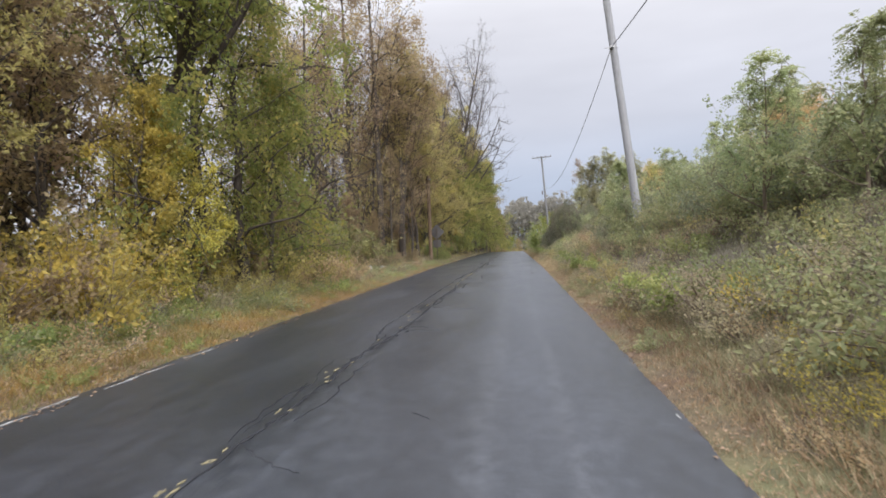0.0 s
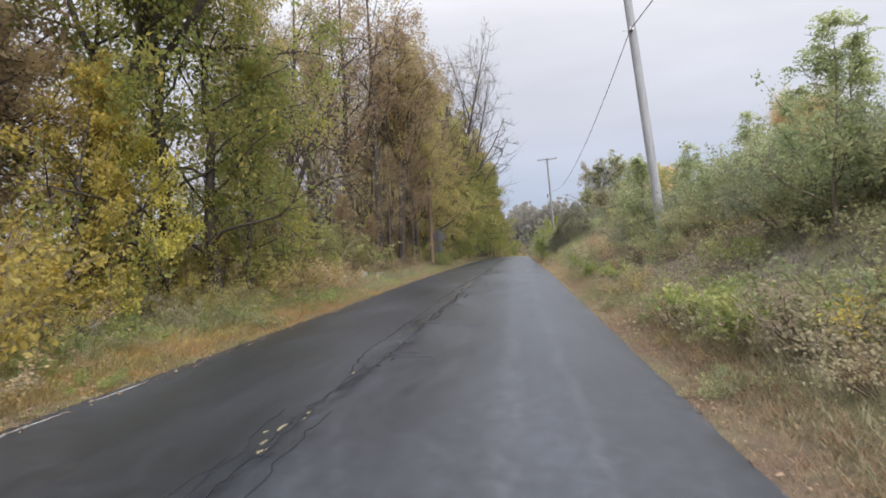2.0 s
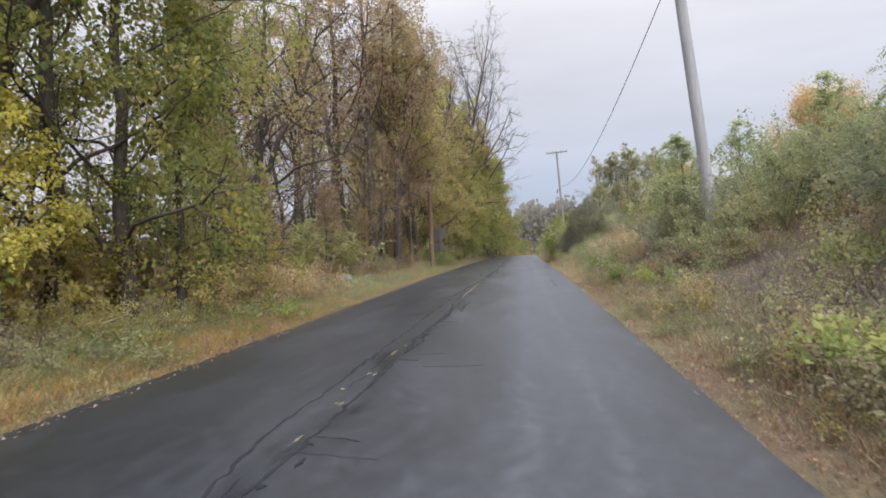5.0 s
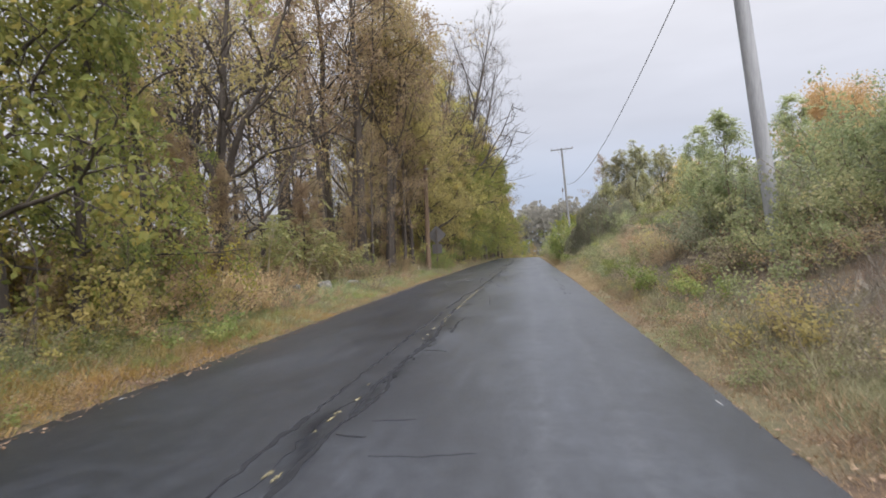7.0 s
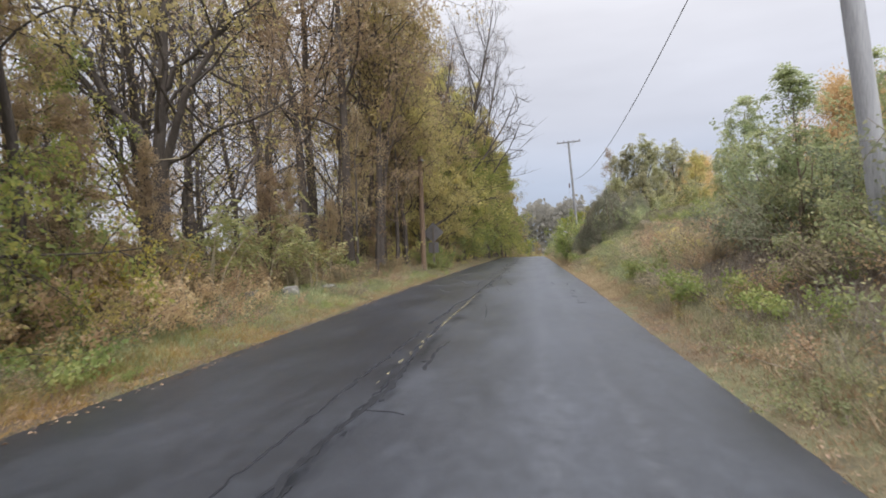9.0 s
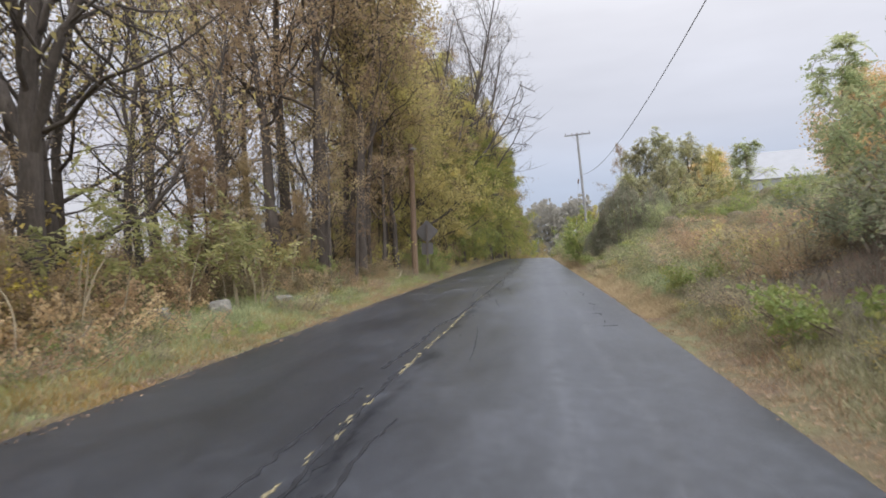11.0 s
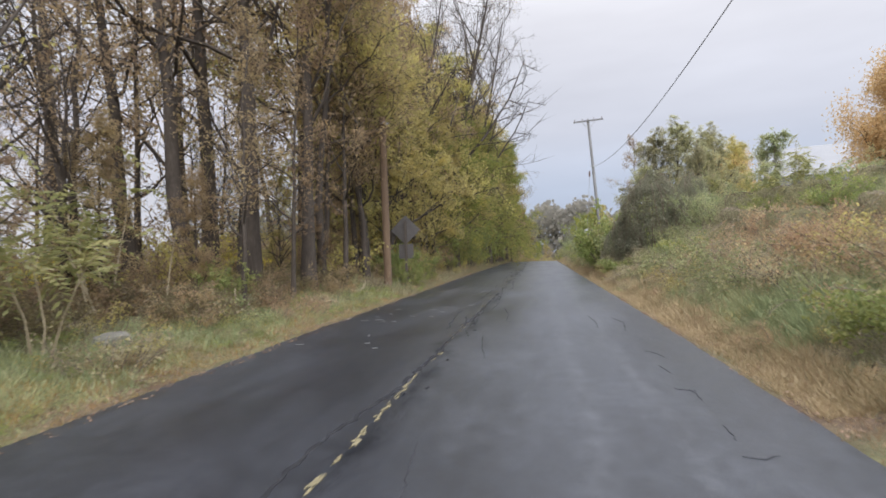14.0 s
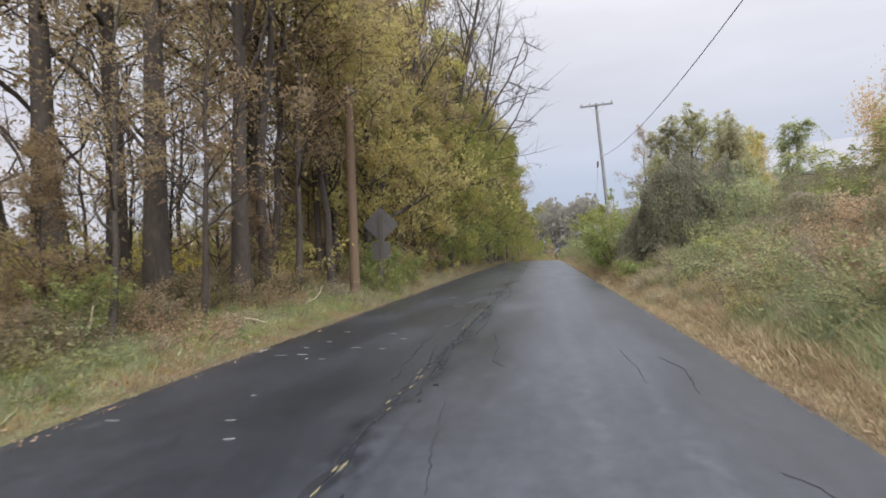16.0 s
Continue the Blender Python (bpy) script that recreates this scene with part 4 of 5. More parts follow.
sh["weed"] = make_shrub("weed_clump", "dull brown seeded weed clump on the bank", "weeds", 7, 0.9, 0.75, 16, 680, 0.052, leaf_mauve, group="weeds on the bank", low=0.3)
sh["bramble"] = make_shrub("bramble", "green and yellow bramble on the bank", "bramble", 8, 1.3, 0.75, 15, 1100, 0.065, leaf_bramble, arch=-0.14, group="brambles on the bank")
sh["gold"] = make_shrub("yellow_weed", "small golden-yellow weed on the bank", "weeds", 9, 0.5, 0.55, 10, 400, 0.055, leaf_straw, group="weeds on the bank")
sh["tan"] = make_shrub("withered_weed", "rusty tan dying weed clump on the bank", "weeds", 10, 1.1, 0.6, 16, 1050, 0.046, leaf_rustpale, group="weeds on the bank")
sh["bank"] = make_shrub("bush", "leafy pale green bush on the bank", "bush", 12, 1.6, 1.9, 20, 4300, 0.07, leaf_locust, fine=5, low=0.02, group="bushes on the bank")
sh["bankdark"] = make_shrub("bush", "dark green bush on the bank", "bush", 13, 1.6, 1.6, 20, 3400, 0.066, leaf_dark, fine=5, group="bushes on the bank")
sh["bankolive"] = make_shrub("bush", "olive and yellow bush on the bank", "bush", 14, 1.5, 1.5, 20, 3400, 0.066, leaf_bramble, fine=5, group="bushes on the bank")
sh["tallolive"] = make_shrub("tall_shrub", "tall olive shrub thick with leaves at the wood's edge", "shrub", 17, 2.0, 3.0, 24, 4000, 0.105, leaf_olive, group="tall shrubs in the wood", fine=4, low=0.05)
sh["tallyellow"] = make_shrub("tall_shrub", "tall yellow-green shrub thick with leaves", "shrub", 18, 1.9, 3.0, 22, 4000, 0.11, leaf_yellow, group="tall shrubs in the wood", fine=4, low=0.05)
sh["tallbrown"] = make_shrub("tall_shrub", "tall brown thicket with fading leaves", "shrub", 19, 2.2, 2.8, 26, 3600, 0.105, leaf_brown, group="tall shrubs in the wood", fine=4, low=0.05)
sh["dusky"] = make_shrub("shrub", "withered shrub, leaves coloured darker to give the wood's shade", "shrub", 24, 1.3, 1.2, 18, 2000, 0.07, leaf_dusk, fine=4, group="shrubs along the wood")
sh["bright"] = make_shrub("leafy_weed", "bright yellow leafy weed beside the lane", "weeds", 21, 0.7, 0.6, 14, 850, 0.045, leaf_yellow, group="weeds on the bank")
sh["tallgreen"] = make_shrub("tall_shrub", "tall green shrub thick with leaves", "shrub", 22, 2.0, 3.2, 24, 3000, 0.14, leaf_fresh, plain=True, group="tall shrubs in the wood", fine=4, low=0.05)
used = set()
CLEAR = ((-6.25, 24.7), (-6.22, 27.35), (-6.75, 23.6), (-5.5, 42.3))


def plant(key, x, y, turn, k):
    """The first goes to its own place; the others are copies. The field stones and the sign stay clear."""
    if any(abs(x - a) < 0.75 and abs(y - b) < 0.9 for a, b in CLEAR):
        x -= 1.3
    if key in used:
        return again(sh[key], x, y, turn, k)
    used.add(key)
    return place_tree(sh[key], x, y, turn, k)


rng = np.random.default_rng(77)
# left, the wood's edge
for i in range(95):
    y = -3 + 92 * (i + rng.uniform(0, 1)) / 95
    x = float(left_edge(y)) - rng.uniform(1.7, 3.8)
    kinds = [("yellow", 12), ("olive", 20), ("brown", 34), ("olive", 60), ("yellow", 100)]
    key = next(k for k, lim in kinds if y < lim + rng.normal() * 2.5)
    if rng.uniform() < 0.3:
        key = ("olive", "brown", "brown", "rust")[int(rng.integers(0, 4))]
    open_part = 18 < y < 42
    plant(key, x - (0.9 if open_part else 0), y, rng.uniform(0, 360), rng.uniform(0.55, 1.15) * (0.6 if open_part else 1))
for i in range(170):
    y = -1 + 75 * ((i + rng.uniform(0, 1)) / 170) ** 1.2
    u = rng.uniform()
    key = "tan" if u < 0.35 else "bramble" if u < 0.6 else "weed" if u < 0.85 else "gold"
    plant(key, float(left_edge(y)) - 0.75 - rng.gamma(2.0, 0.55), y, rng.uniform(0, 360), rng.uniform(0.4, 1.0))
for i in range(40):
    y = -2 + 90 * (i + rng.uniform(0, 1)) / 40
    plant(("olive", "brown", "yellow")[i % 3], float(left_edge(y)) - rng.uniform(4, 9), y, rng.uniform(0, 360), rng.uniform(0.9, 1.6))
for x, y in ((-5.6, 17.5), (-5.9, 19.2), (-5.7, 21.0), (-5.8, 16.0), (-6.0, 23.0)):
    plant("rust", x - 0.3, y, rng.uniform(0, 360), rng.uniform(0.7, 1.0))
for i in range(26):
    y = rng.uniform(5, 17.5)
    plant(("fresh", "bramble", "fresh", "olive")[i % 4], float(left_edge(y)) - rng.uniform(1.2, 2.4), y, rng.uniform(0, 360), rng.uniform(0.5, 0.95) * (0.55 if i % 4 == 3 else 1.0))
for x, y, k in ((-6.6, 27.2, 1.1), (-6.5, 26.2, 0.95), (-8.2, 29.6, 1.25), (-7.3, 18.3, 0.9), (-6.7, 16.3, 0.7), (-7.0, 21.8, 1.0), (-7.5, 25.0, 0.9)):
    plant("sumac", x, y, rng.uniform(0, 360), k)

for i in range(66):
    y = -3 + 93 * (i + rng.uniform(0, 1)) / 66
    key = ("tallyellow", "tallolive", "tallbrown", "tallbrown")[i % 4] if y < 13 + rng.normal() * 3 else ("tallbrown", "tallolive", "tallbrown", "tallyellow")[i % 4]
    key = "tallbrown" if 20 < y < 43 else key
    plant(key, float(left_edge(y)) - rng.uniform(2.9, 4.6) - (1.2 if 22 < y < 42 else 0), y, rng.uniform(0, 360), rng.uniform(0.65, 1.1) * (0.6 if 20 < y < 43 else 1))
for i in range(120):
    y = -8 + 104 * (i + rng.uniform(0, 1)) / 120
    plant(("tallbrown", "tallolive", "tallbrown")[i % 3], float(left_edge(y)) - rng.uniform(7, 24) - (7 if 14 < y < 60 and i % 4 else 0), y, rng.uniform(0, 360), rng.uniform(1.0, 1.4) if y < 12 or y > 50 else rng.uniform(0.5, 0.8))

for i in range(18):
    y = 100 + 2.0 * i
    plant(("tallbrown", "tallolive")[i % 2], float(left_edge(y)) - rng.uniform(1.3, 3.0), y, rng.uniform(0, 360), rng.uniform(0.9, 1.3))

for y, off, k in ((55, 2.0, 0.9), (58, 2.4, 1.0), (61, 1.8, 1.1), (64, 2.2, 1.2), (67, 1.9, 1.2), (70, 2.2, 1.1), (74, 2.0, 1.1), (79, 2.2, 1.0), (46, 2.6, 0.6), (17.2, 3.0, 0.7), (31.4, 2.6, 0.36), (32.6, 3.2, 0.3), (44.3, 0.9, 0.5), (43.4, 1.9, 0.55), (41.2, 0.8, 0.36)):
    plant("tallgreen", float(left_edge(y)) - off, y, rng.uniform(0, 360), k)

for i in range(26):
    y = 15 + 27 * (i + rng.uniform(0, 1)) / 26
    plant("fresh" if i % 3 else "weed", float(left_edge(y)) - rng.uniform(1.1, 2.4), y, rng.uniform(0, 360), rng.uniform(0.35, 0.6))

# the dusky ones carry the undergrowth's shade in their leaf colour
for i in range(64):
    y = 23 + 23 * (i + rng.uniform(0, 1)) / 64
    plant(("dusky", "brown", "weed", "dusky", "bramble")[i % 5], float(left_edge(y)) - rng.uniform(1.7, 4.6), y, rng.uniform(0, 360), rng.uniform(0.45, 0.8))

for x, y, k in ((-7.1, 19.6, 1.0), (-7.7, 20.9, 0.9), (-6.9, 23.2, 0.8), (-7.2, 24.6, 0.8), (-6.9, 30.2, 0.7), (-8.0, 17.6, 1.4)):
    plant("rust", x, y, rng.uniform(0, 360), k)

for i in range(76):
    y = 3 + 44 * (i + rng.uniform(0, 1)) / 76
    plant(("tan", "gold", "weed", "fresh")[i % 4], float(left_edge(y)) - rng.uniform(0.45, 1.4), y, rng.uniform(0, 360), rng.uniform(0.22, 0.42))

for i in range(60):
    y = 18.5 + 24 * (i + rng.uniform(0, 1)) / 60
    plant(("bramble", "weed", "fresh", "gold")[i % 4], float(left_edge(y)) - rng.uniform(0.4, 1.8), y, rng.uniform(0, 360), rng.uniform(0.2, 0.38))

# rusty clumps on the verge, then dark-leaved shrubs painting shade behind the stones
shade = np.random.default_rng(91)
for i in range(48):
    y = 4 + 16 * (i + shade.uniform(0, 1)) / 48
    plant(("tan", "gold", "tan")[i % 3], float(left_edge(y)) - shade.uniform(0.35, 1.1), y, shade.uniform(0, 360), shade.uniform(0.2, 0.36))
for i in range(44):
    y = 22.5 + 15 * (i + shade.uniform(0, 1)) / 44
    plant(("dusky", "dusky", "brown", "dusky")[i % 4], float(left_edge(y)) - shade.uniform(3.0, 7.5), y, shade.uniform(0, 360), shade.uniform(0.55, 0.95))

for i in range(20):
    y = 23 + 30 * (i + shade.uniform(0, 1)) / 20
    plant(("tallbrown", "tallolive", "tallbrown")[i % 3], float(left_edge(y)) - shade.uniform(9.5, 14), y, shade.uniform(0, 360), shade.uniform(0.75, 1.05))

# right, the bank
for i in range(96):
    y = 2.5 + 42 * (i + rng.uniform(0, 1)) / 96
    plant(("gold" if y > 9 else "weed", "weed", "tan", "weed", "bramble")[i % 5], float(right_edge(y)) + rng.uniform(0.5, 1.3), y, rng.uniform(0, 360), rng.uniform(0.24, 0.48))
for i in range(330):
    y = 1 + 72 * ((i + rng.uniform(0, 1)) / 330) ** 1.2
    r = rng.uniform(0.75, 4.2)
    u = rng.uniform()
    if y < 12:
        key = "bramble" if u < 0.5 else "weed" if u < 0.84 else "gold" if u < 0.9 else "fresh"
        r = max(r, 1.6) if y < 5 else r
    elif y < 26:
        key = "weed" if u < 0.44 else "bramble" if u < 0.72 else "fresh" if u < 0.78 else "tan" if u < 0.9 else "gold"
    elif y < 38:
        if r < 0.9 or (r < 1.5 and 28 < y < 33):
            continue
        key = ("tan", "bramble", "weed", "gold", "fresh")[int(u * 5)] if r < 1.8 else ("tan", "tan", "bramble", "weed")[int(u * 4)] if r < 3.0 else ("weed", "bramble", "tan")[int(u * 3)]
    else:
        key = "bramble" if u < 0.5 else "fresh" if u < 0.65 else "weed"
    if r < 1.2 and key in ("bramble", "weed"):
        key = "gold" if u < 0.5 else "weed"
    if key == "fresh":
        r = max(r, 1.5)
    plant(key, float(right_edge(y)) + r, y, rng.uniform(0, 360), rng.uniform(0.55, 1.1))
for x, y, k in ((3.0, 6.4, 0.85), (2.5, 4.1, 0.6), (2.75, 4.6, 0.6), (2.4, 3.5, 0.5), (3.6, 7.3, 0.6)):
    plant("bright", x, y, rng.uniform(0, 360), k)
for i in range(74):
    y = 1 + 22 * (i + rng.uniform(0, 1)) / 74
    near = y < 8.5
    plant(("bank", "bankolive", "bankdark", "bank")[i % 4], float(right_edge(y)) + rng.uniform(3.3, 8.0) + (1.1 if near else 0), y, rng.uniform(0, 360), rng.uniform(0.75, 1.15) * (0.62 if near else 1))
for i in range(50):
    y = 23 + 54 * (i + rng.uniform(0, 1)) / 50
    plant(("bankolive", "bankdark", "bramble", "bank")[i % 4], float(right_edge(y)) + rng.uniform(4.4, 13.0), y, rng.uniform(0, 360), rng.uniform(0.55, 0.95) * (1.0 if y > 42 else 0.6 if y > 29 else 0.45))
for i in range(40):
    y = 42 + 50 * (i + rng.uniform(0, 1)) / 40
    plant(("bank", "bankolive", "bankolive")[i % 3], float(right_edge(y)) + rng.uniform(1.4, 5.0), y, rng.uniform(0, 360), rng.uniform(0.7, 1.25))

for i in range(34):
    y = rng.uniform(25, 38)
    plant(("tan", "gold", "weed", "bramble", "gold")[i % 5], float(right_edge(y)) + rng.uniform(1.9, 3.0), y, rng.uniform(0, 360), rng.uniform(0.7, 1.2))

for i in range(18):
    y = rng.uniform(29, 36)
    plant("tan", float(right_edge(y)) + rng.uniform(2.4, 4.4), y, rng.uniform(0, 360), rng.uniform(0.7, 1.1))

for x, y, k, key in ((4.6, 20.2, 0.95, "bankdark"), (5.0, 21.4, 1.1, "bankolive"), (4.6, 22.4, 0.95, "bankdark"), (5.5, 23.0, 1.1, "bank"), (5.9, 24.4, 0.9, "bankdark")):
    plant(key, x, y, rng.uniform(0, 360), k)

# dark vine-covered mound and the green bush behind it
mound = make_drape("vine_mound", "dark vine-smothered bush mounded beside the lane", "bush", 15, 1.35, 1.3, 2.75, 17000, 0.062, leaf_mound)
place_tree(mound, 4.3, 44.4, 0, 1.12)
for x, y, k in ((4.1, 17.2, 0.75), (4.6, 18.0, 0.8), (4.0, 18.6, 0.6), (5.2, 18.6, 0.9)):
    plant("bankolive", x, y, rng.uniform(0, 360), k)
again(mound, 3.3, 44.9, 120, 0.66)
again(mound, 6.0, 45.6, 220, 0.8)
for x, y, k in ((5.2, 47.2, 1.3), (6.6, 46.4, 1.0), (7.0, 38.6, 0.8), (7.5, 38.2, 0.72), (6.7, 39.4, 0.7), (3.6, 48.0, 1.0)):
    plant("sumac", x, y, rng.uniform(0, 360), k)
ridge_bush = make_drape("bush", "dull olive-brown vine-tangled bush on top of the bank", "bush", 20, 1.7, 1.3, 1.15, 10000, 0.055, leaf_drape, group="brown bushes on the bank")
place_tree(ridge_bush, 6.4, 38.6, 0, 0.75)
for x, y, turn, k in ((8.0, 39.2, 60, 0.6), (5.3, 36.9, 200, 0.6), (7.0, 36.9, 250, 0.55), (5.2, 33.6, 10, 0.45), (6.6, 34.4, 300, 0.45), (5.4, 30.6, 160, 0.4), (8.2, 36.2, 100, 0.5), (7.2, 32.0, 40, 0.4)):
    again(ridge_bush, x, y, turn, k)
green_bush = make_shrub("shrub", "bright green bush beside the lane", "shrub", 16, 1.8, 2.9, 30, 4000, 0.14, leaf_fresh, fine=5)
place_tree(green_bush, 3.3, 49.4, 0, 1.05)
for x, y, turn, k in ((6.2, 34.0, 50, 0.34), (7.6, 37.0, 130, 0.36), (6.9, 31.2, 260, 0.3), (5.9, 37.8, 20, 0.36), (8.6, 34.6, 310, 0.34)):
    again(green_bush, x, y, turn, k)
again(green_bush, 4.6, 52.5, 90, 1.0)
again(green_bush, 3.4, 56.0, 200, 0.9)

# ---- grass, litter ----
rng = np.random.default_rng(9)


def verge(name, label, side, count, near, far, lo, hi, high, mat, wide=0.011, tuft=9):
    """Grass in tufts along one side of the lane."""
    k = count // tuft
    ty = lo + (hi - lo) * rng.uniform(0, 1, k) ** 1.35
    td = near + (far - near) * rng.uniform(0, 1, k) ** 1.2
    tall = rng.uniform(0.5, 1.35, k)
    pick = np.repeat(np.arange(k), tuft)
    n = len(pick)
    y = ty[pick] + rng.normal(size=n) * 0.06
    d = np.maximum(td[pick] + rng.normal(size=n) * 0.05, near * 0.5)
    x = left_edge(y) - d if side < 0 else right_edge(y) + d
    s = Shape()
    blades(s, np.column_stack([x, y]), height(x, y), high * tall[pick] * (0.4 + 0.6 * smooth01((d - near) / 0.6)), rng, wide)
    return tagged(new(name, s.mesh(name, mat)), label, "grass", kind="stuff")


verge("grass", "orange and olive autumn grass along the verge", -1, 58000, 0.0, 1.4, -5, 20, 0.17, grass_left, 0.006)
verge("grass", "dull olive and tan grass along the verge", -1, 26000, 0.0, 1.4, 19, 45, 0.12, grass_straw, 0.006)
verge("grass", "orange and olive autumn grass along the verge", -1, 32000, 0.0, 1.4, 19, 45, 0.12, grass_left, 0.006)
verge("grass", "yellow-green and olive grass along the verge", -1, 24000, 0.0, 1.8, 38, 95, 0.22, grass_straw, 0.016)
verge("grass", "green grass at the wood's edge", -1, 44000, 0.7, 2.8, -5, 45, 0.22, grass_green, 0.007)
verge("grass", "green grass among the autumn verge", -1, 40000, 0.2, 1.9, 17, 48, 0.17, grass_green, 0.007)
verge("grass", "red-brown dry grass against the road edge", -1, 36000, 0.0, 0.5, -5, 60, 0.12, grass_rust, 0.006)
verge("grass", "red-brown dry grass against the road edge", 1, 80000, 0.0, 0.75, -5, 60, 0.11, grass_rust, 0.006)
verge("grass", "yellow-green grass beside the lane", 1, 80000, 0.35, 1.5, -5, 45, 0.17, grass_straw, 0.006)
verge("grass", "dry tan grass beside the lane", 1, 20000, 0.1, 1.8, 30, 95, 0.22, grass_right, 0.014)
verge("grass", "rough weeds on the bank", 1, 90000, 0.9, 6.0, -5, 60, 0.26, grass_weed, 0.007)
verge("grass", "green grass on the bank", 1, 42000, 0.6, 1.9, 27, 33.5, 0.24, grass_green, 0.008)
verge("grass", "green grass on the bank", 1, 26000, 3.6, 7.5, 22, 40, 0.34, grass_green, 0.010)
verge("grass", "orange-tan dying grass on the bank", 1, 40000, 0.1, 0.7, 25, 40, 0.16, grass_right, 0.006)
verge("grass", "orange-tan dying grass on the bank", 1, 30000, 1.6, 3.1, 24, 39, 0.34, grass_right, 0.008)

n = 9000
y = 90 * rng.uniform(0, 1, n) ** 1.4
side = rng.uniform(0, 1, n)
x = np.where(side < 0.8, left_edge(y) - rng.gamma(1.2, 0.45, n) + 0.22, right_edge(y) + rng.gamma(1.3, 0.2, n) - 0.04)
onroad = (x > left_edge(y)) & (x < right_edge(y))
z = np.where(onroad, road_z(x, y) + 0.006, height(x, y) + 0.03)
s = Shape()
a = rng.uniform(0, 6.28, n)
sz = 0.042 * rng.uniform(0.5, 1.2, n)
c, d2 = np.stack([x, y, z], 1), np.stack([np.cos(a), np.sin(a), rng.normal(size=n) * 0.15], 1)
w2 = np.stack([-np.sin(a), np.cos(a), rng.normal(size=n) * 0.2], 1)
sz = sz[:, None]
s.add(np.stack([c, c + d2 * sz * 0.5 + w2 * sz * 0.32 + (0, 0, 0.008), c + d2 * sz, c + d2 * sz * 0.5 - w2 * sz * 0.32 + (0, 0, 0.006)], 1).reshape(-1, 3), np.arange(4 * n).reshape(-1, 4))
tagged(new("fallen_leaves", s.mesh("fallen_leaves", leaf_litter)), "brown and tan fallen leaves along the verges", "leaves", kind="stuff")

# far woods on the next rise, distance haze painted into the leaf colour
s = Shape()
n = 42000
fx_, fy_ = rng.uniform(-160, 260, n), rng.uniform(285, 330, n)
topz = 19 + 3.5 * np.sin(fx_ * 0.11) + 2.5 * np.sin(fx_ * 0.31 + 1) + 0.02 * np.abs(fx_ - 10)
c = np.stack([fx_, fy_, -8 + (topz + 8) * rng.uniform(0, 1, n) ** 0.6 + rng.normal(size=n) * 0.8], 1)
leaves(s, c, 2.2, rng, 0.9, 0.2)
tagged(new("far_woods", s.mesh("far_woods", leaf_distant)), "distant woods beyond the crest, haze put into their grey-green colour", "woods", kind="stuff")


# ---- stones ----
def stone_block(label, x, y, size, seed, turn, up=0.0):
    bm = bmesh.new()
    bmesh.ops.create_icosphere(bm, subdivisions=3, radius=0.5)
    for v in bm.verts:
        k = 1 + 0.28 * noise.noise(v.co * 1.7 + Vector((seed, 0, 0))) + 0.08 * noise.noise(v.co * 5 + Vector((seed, 3, 0)))
        v.co = Vector((max(min(v.co.x * k, 0.4), -0.4) * size[0], max(min(v.co.y * k, 0.38), -0.38) * size[1], max(min(v.co.z * k, 0.33), -0.4) * size[2]))
    me = bpy.data.meshes.new("stone")
    bm.to_mesh(me)
    bm.free()
    me.materials.append(stone)
    ob = new("stone", me)
    ob.matrix_basis = pose(x, y, float(height(x, y)) + size[2] * 0.22 + up, 6, -8, turn)
    return tagged(ob, label, "stone", "field stones at the wood's edge")


stone_block("pale grey field stone among the weeds", -6.25, 24.7, (0.52, 0.42, 0.52), 1, 35, -0.03)
stone_block("pale grey field stone among the weeds", -6.22, 27.35, (0.6, 0.44, 0.36), 2, 60, -0.03)
stone_block("pale grey field stone among the weeds", -6.75, 23.6, (0.4, 0.32, 0.34), 3, 10, 0.02)
stone_block("mossy grey field stone under the shrubs", -6.4, 8.7, (0.7, 0.5, 0.5), 4, 40)
stone_block("mossy grey field stone under the shrubs", -6.1, 9.4, (0.45, 0.4, 0.35), 5, 90)


# ---- dead stalks and fallen branches ----
rng = np.random.default_rng(33)
for x, y, hgt, bend in ((-6.0, 19.4, 1.7, 0.5), (-6.3, 20.3, 1.3, -0.3), (-6.2, 21.2, 1.9, 0.7), (-6.5, 22.3, 1.5, 0.4), (-6.1, 17.8, 1.2, -0.4), (-6.7, 24.3, 1.8, 0.5), (-6.9, 26.0, 1.6, -0.4), (-7.0, 29.6, 2.0, 0.3), (-6.4, 15.4, 1.1, 0.4)):
    f = np.linspace(0, 1, 8)
    s = Shape()
    tube(s, np.stack([bend * f ** 2.2, 0.1 * np.sin(f * 3), hgt * f - 0.25 * f ** 3], 1), np.linspace(0.017, 0.007, 8), 6)
    ob = tagged(new("dry_stalk", s.mesh("dry_stalk", stem_pale, True)), "pale leafless stalk curving up from the undergrowth", "stalk", "pale dead stalks")
    ob.matrix_basis = pose(x, y, float(height(x, y)) - 0.05, 0, 0, rng.uniform(-40, 40))
s = Shape()
tube(s, [(-0.25, 0.1, -0.1), (-0.1, 0.05, 0.8), (0.1, 0, 1.6), (0.4, 0, 2.25), (0.95, 0, 2.7), (1.6, 0, 2.85), (2.5, -0.1, 2.85)], np.linspace(0.034, 0.012, 7), 7)
tube(s, [(0.1, 0, 1.6), (-0.05, 0.15, 2.0), (0.3, 0.3, 2.5), (0.5, 0.4, 3.0)], np.linspace(0.02, 0.007, 4), 6)
arch = tagged(new("dead_branch", s.mesh("dead_branch", stem_pale, True)), "pale dead branch arching over the undergrowth", "branch")
arch.matrix_basis = pose(-8.9, 20.5, float(height(-8.9, 20.5)))
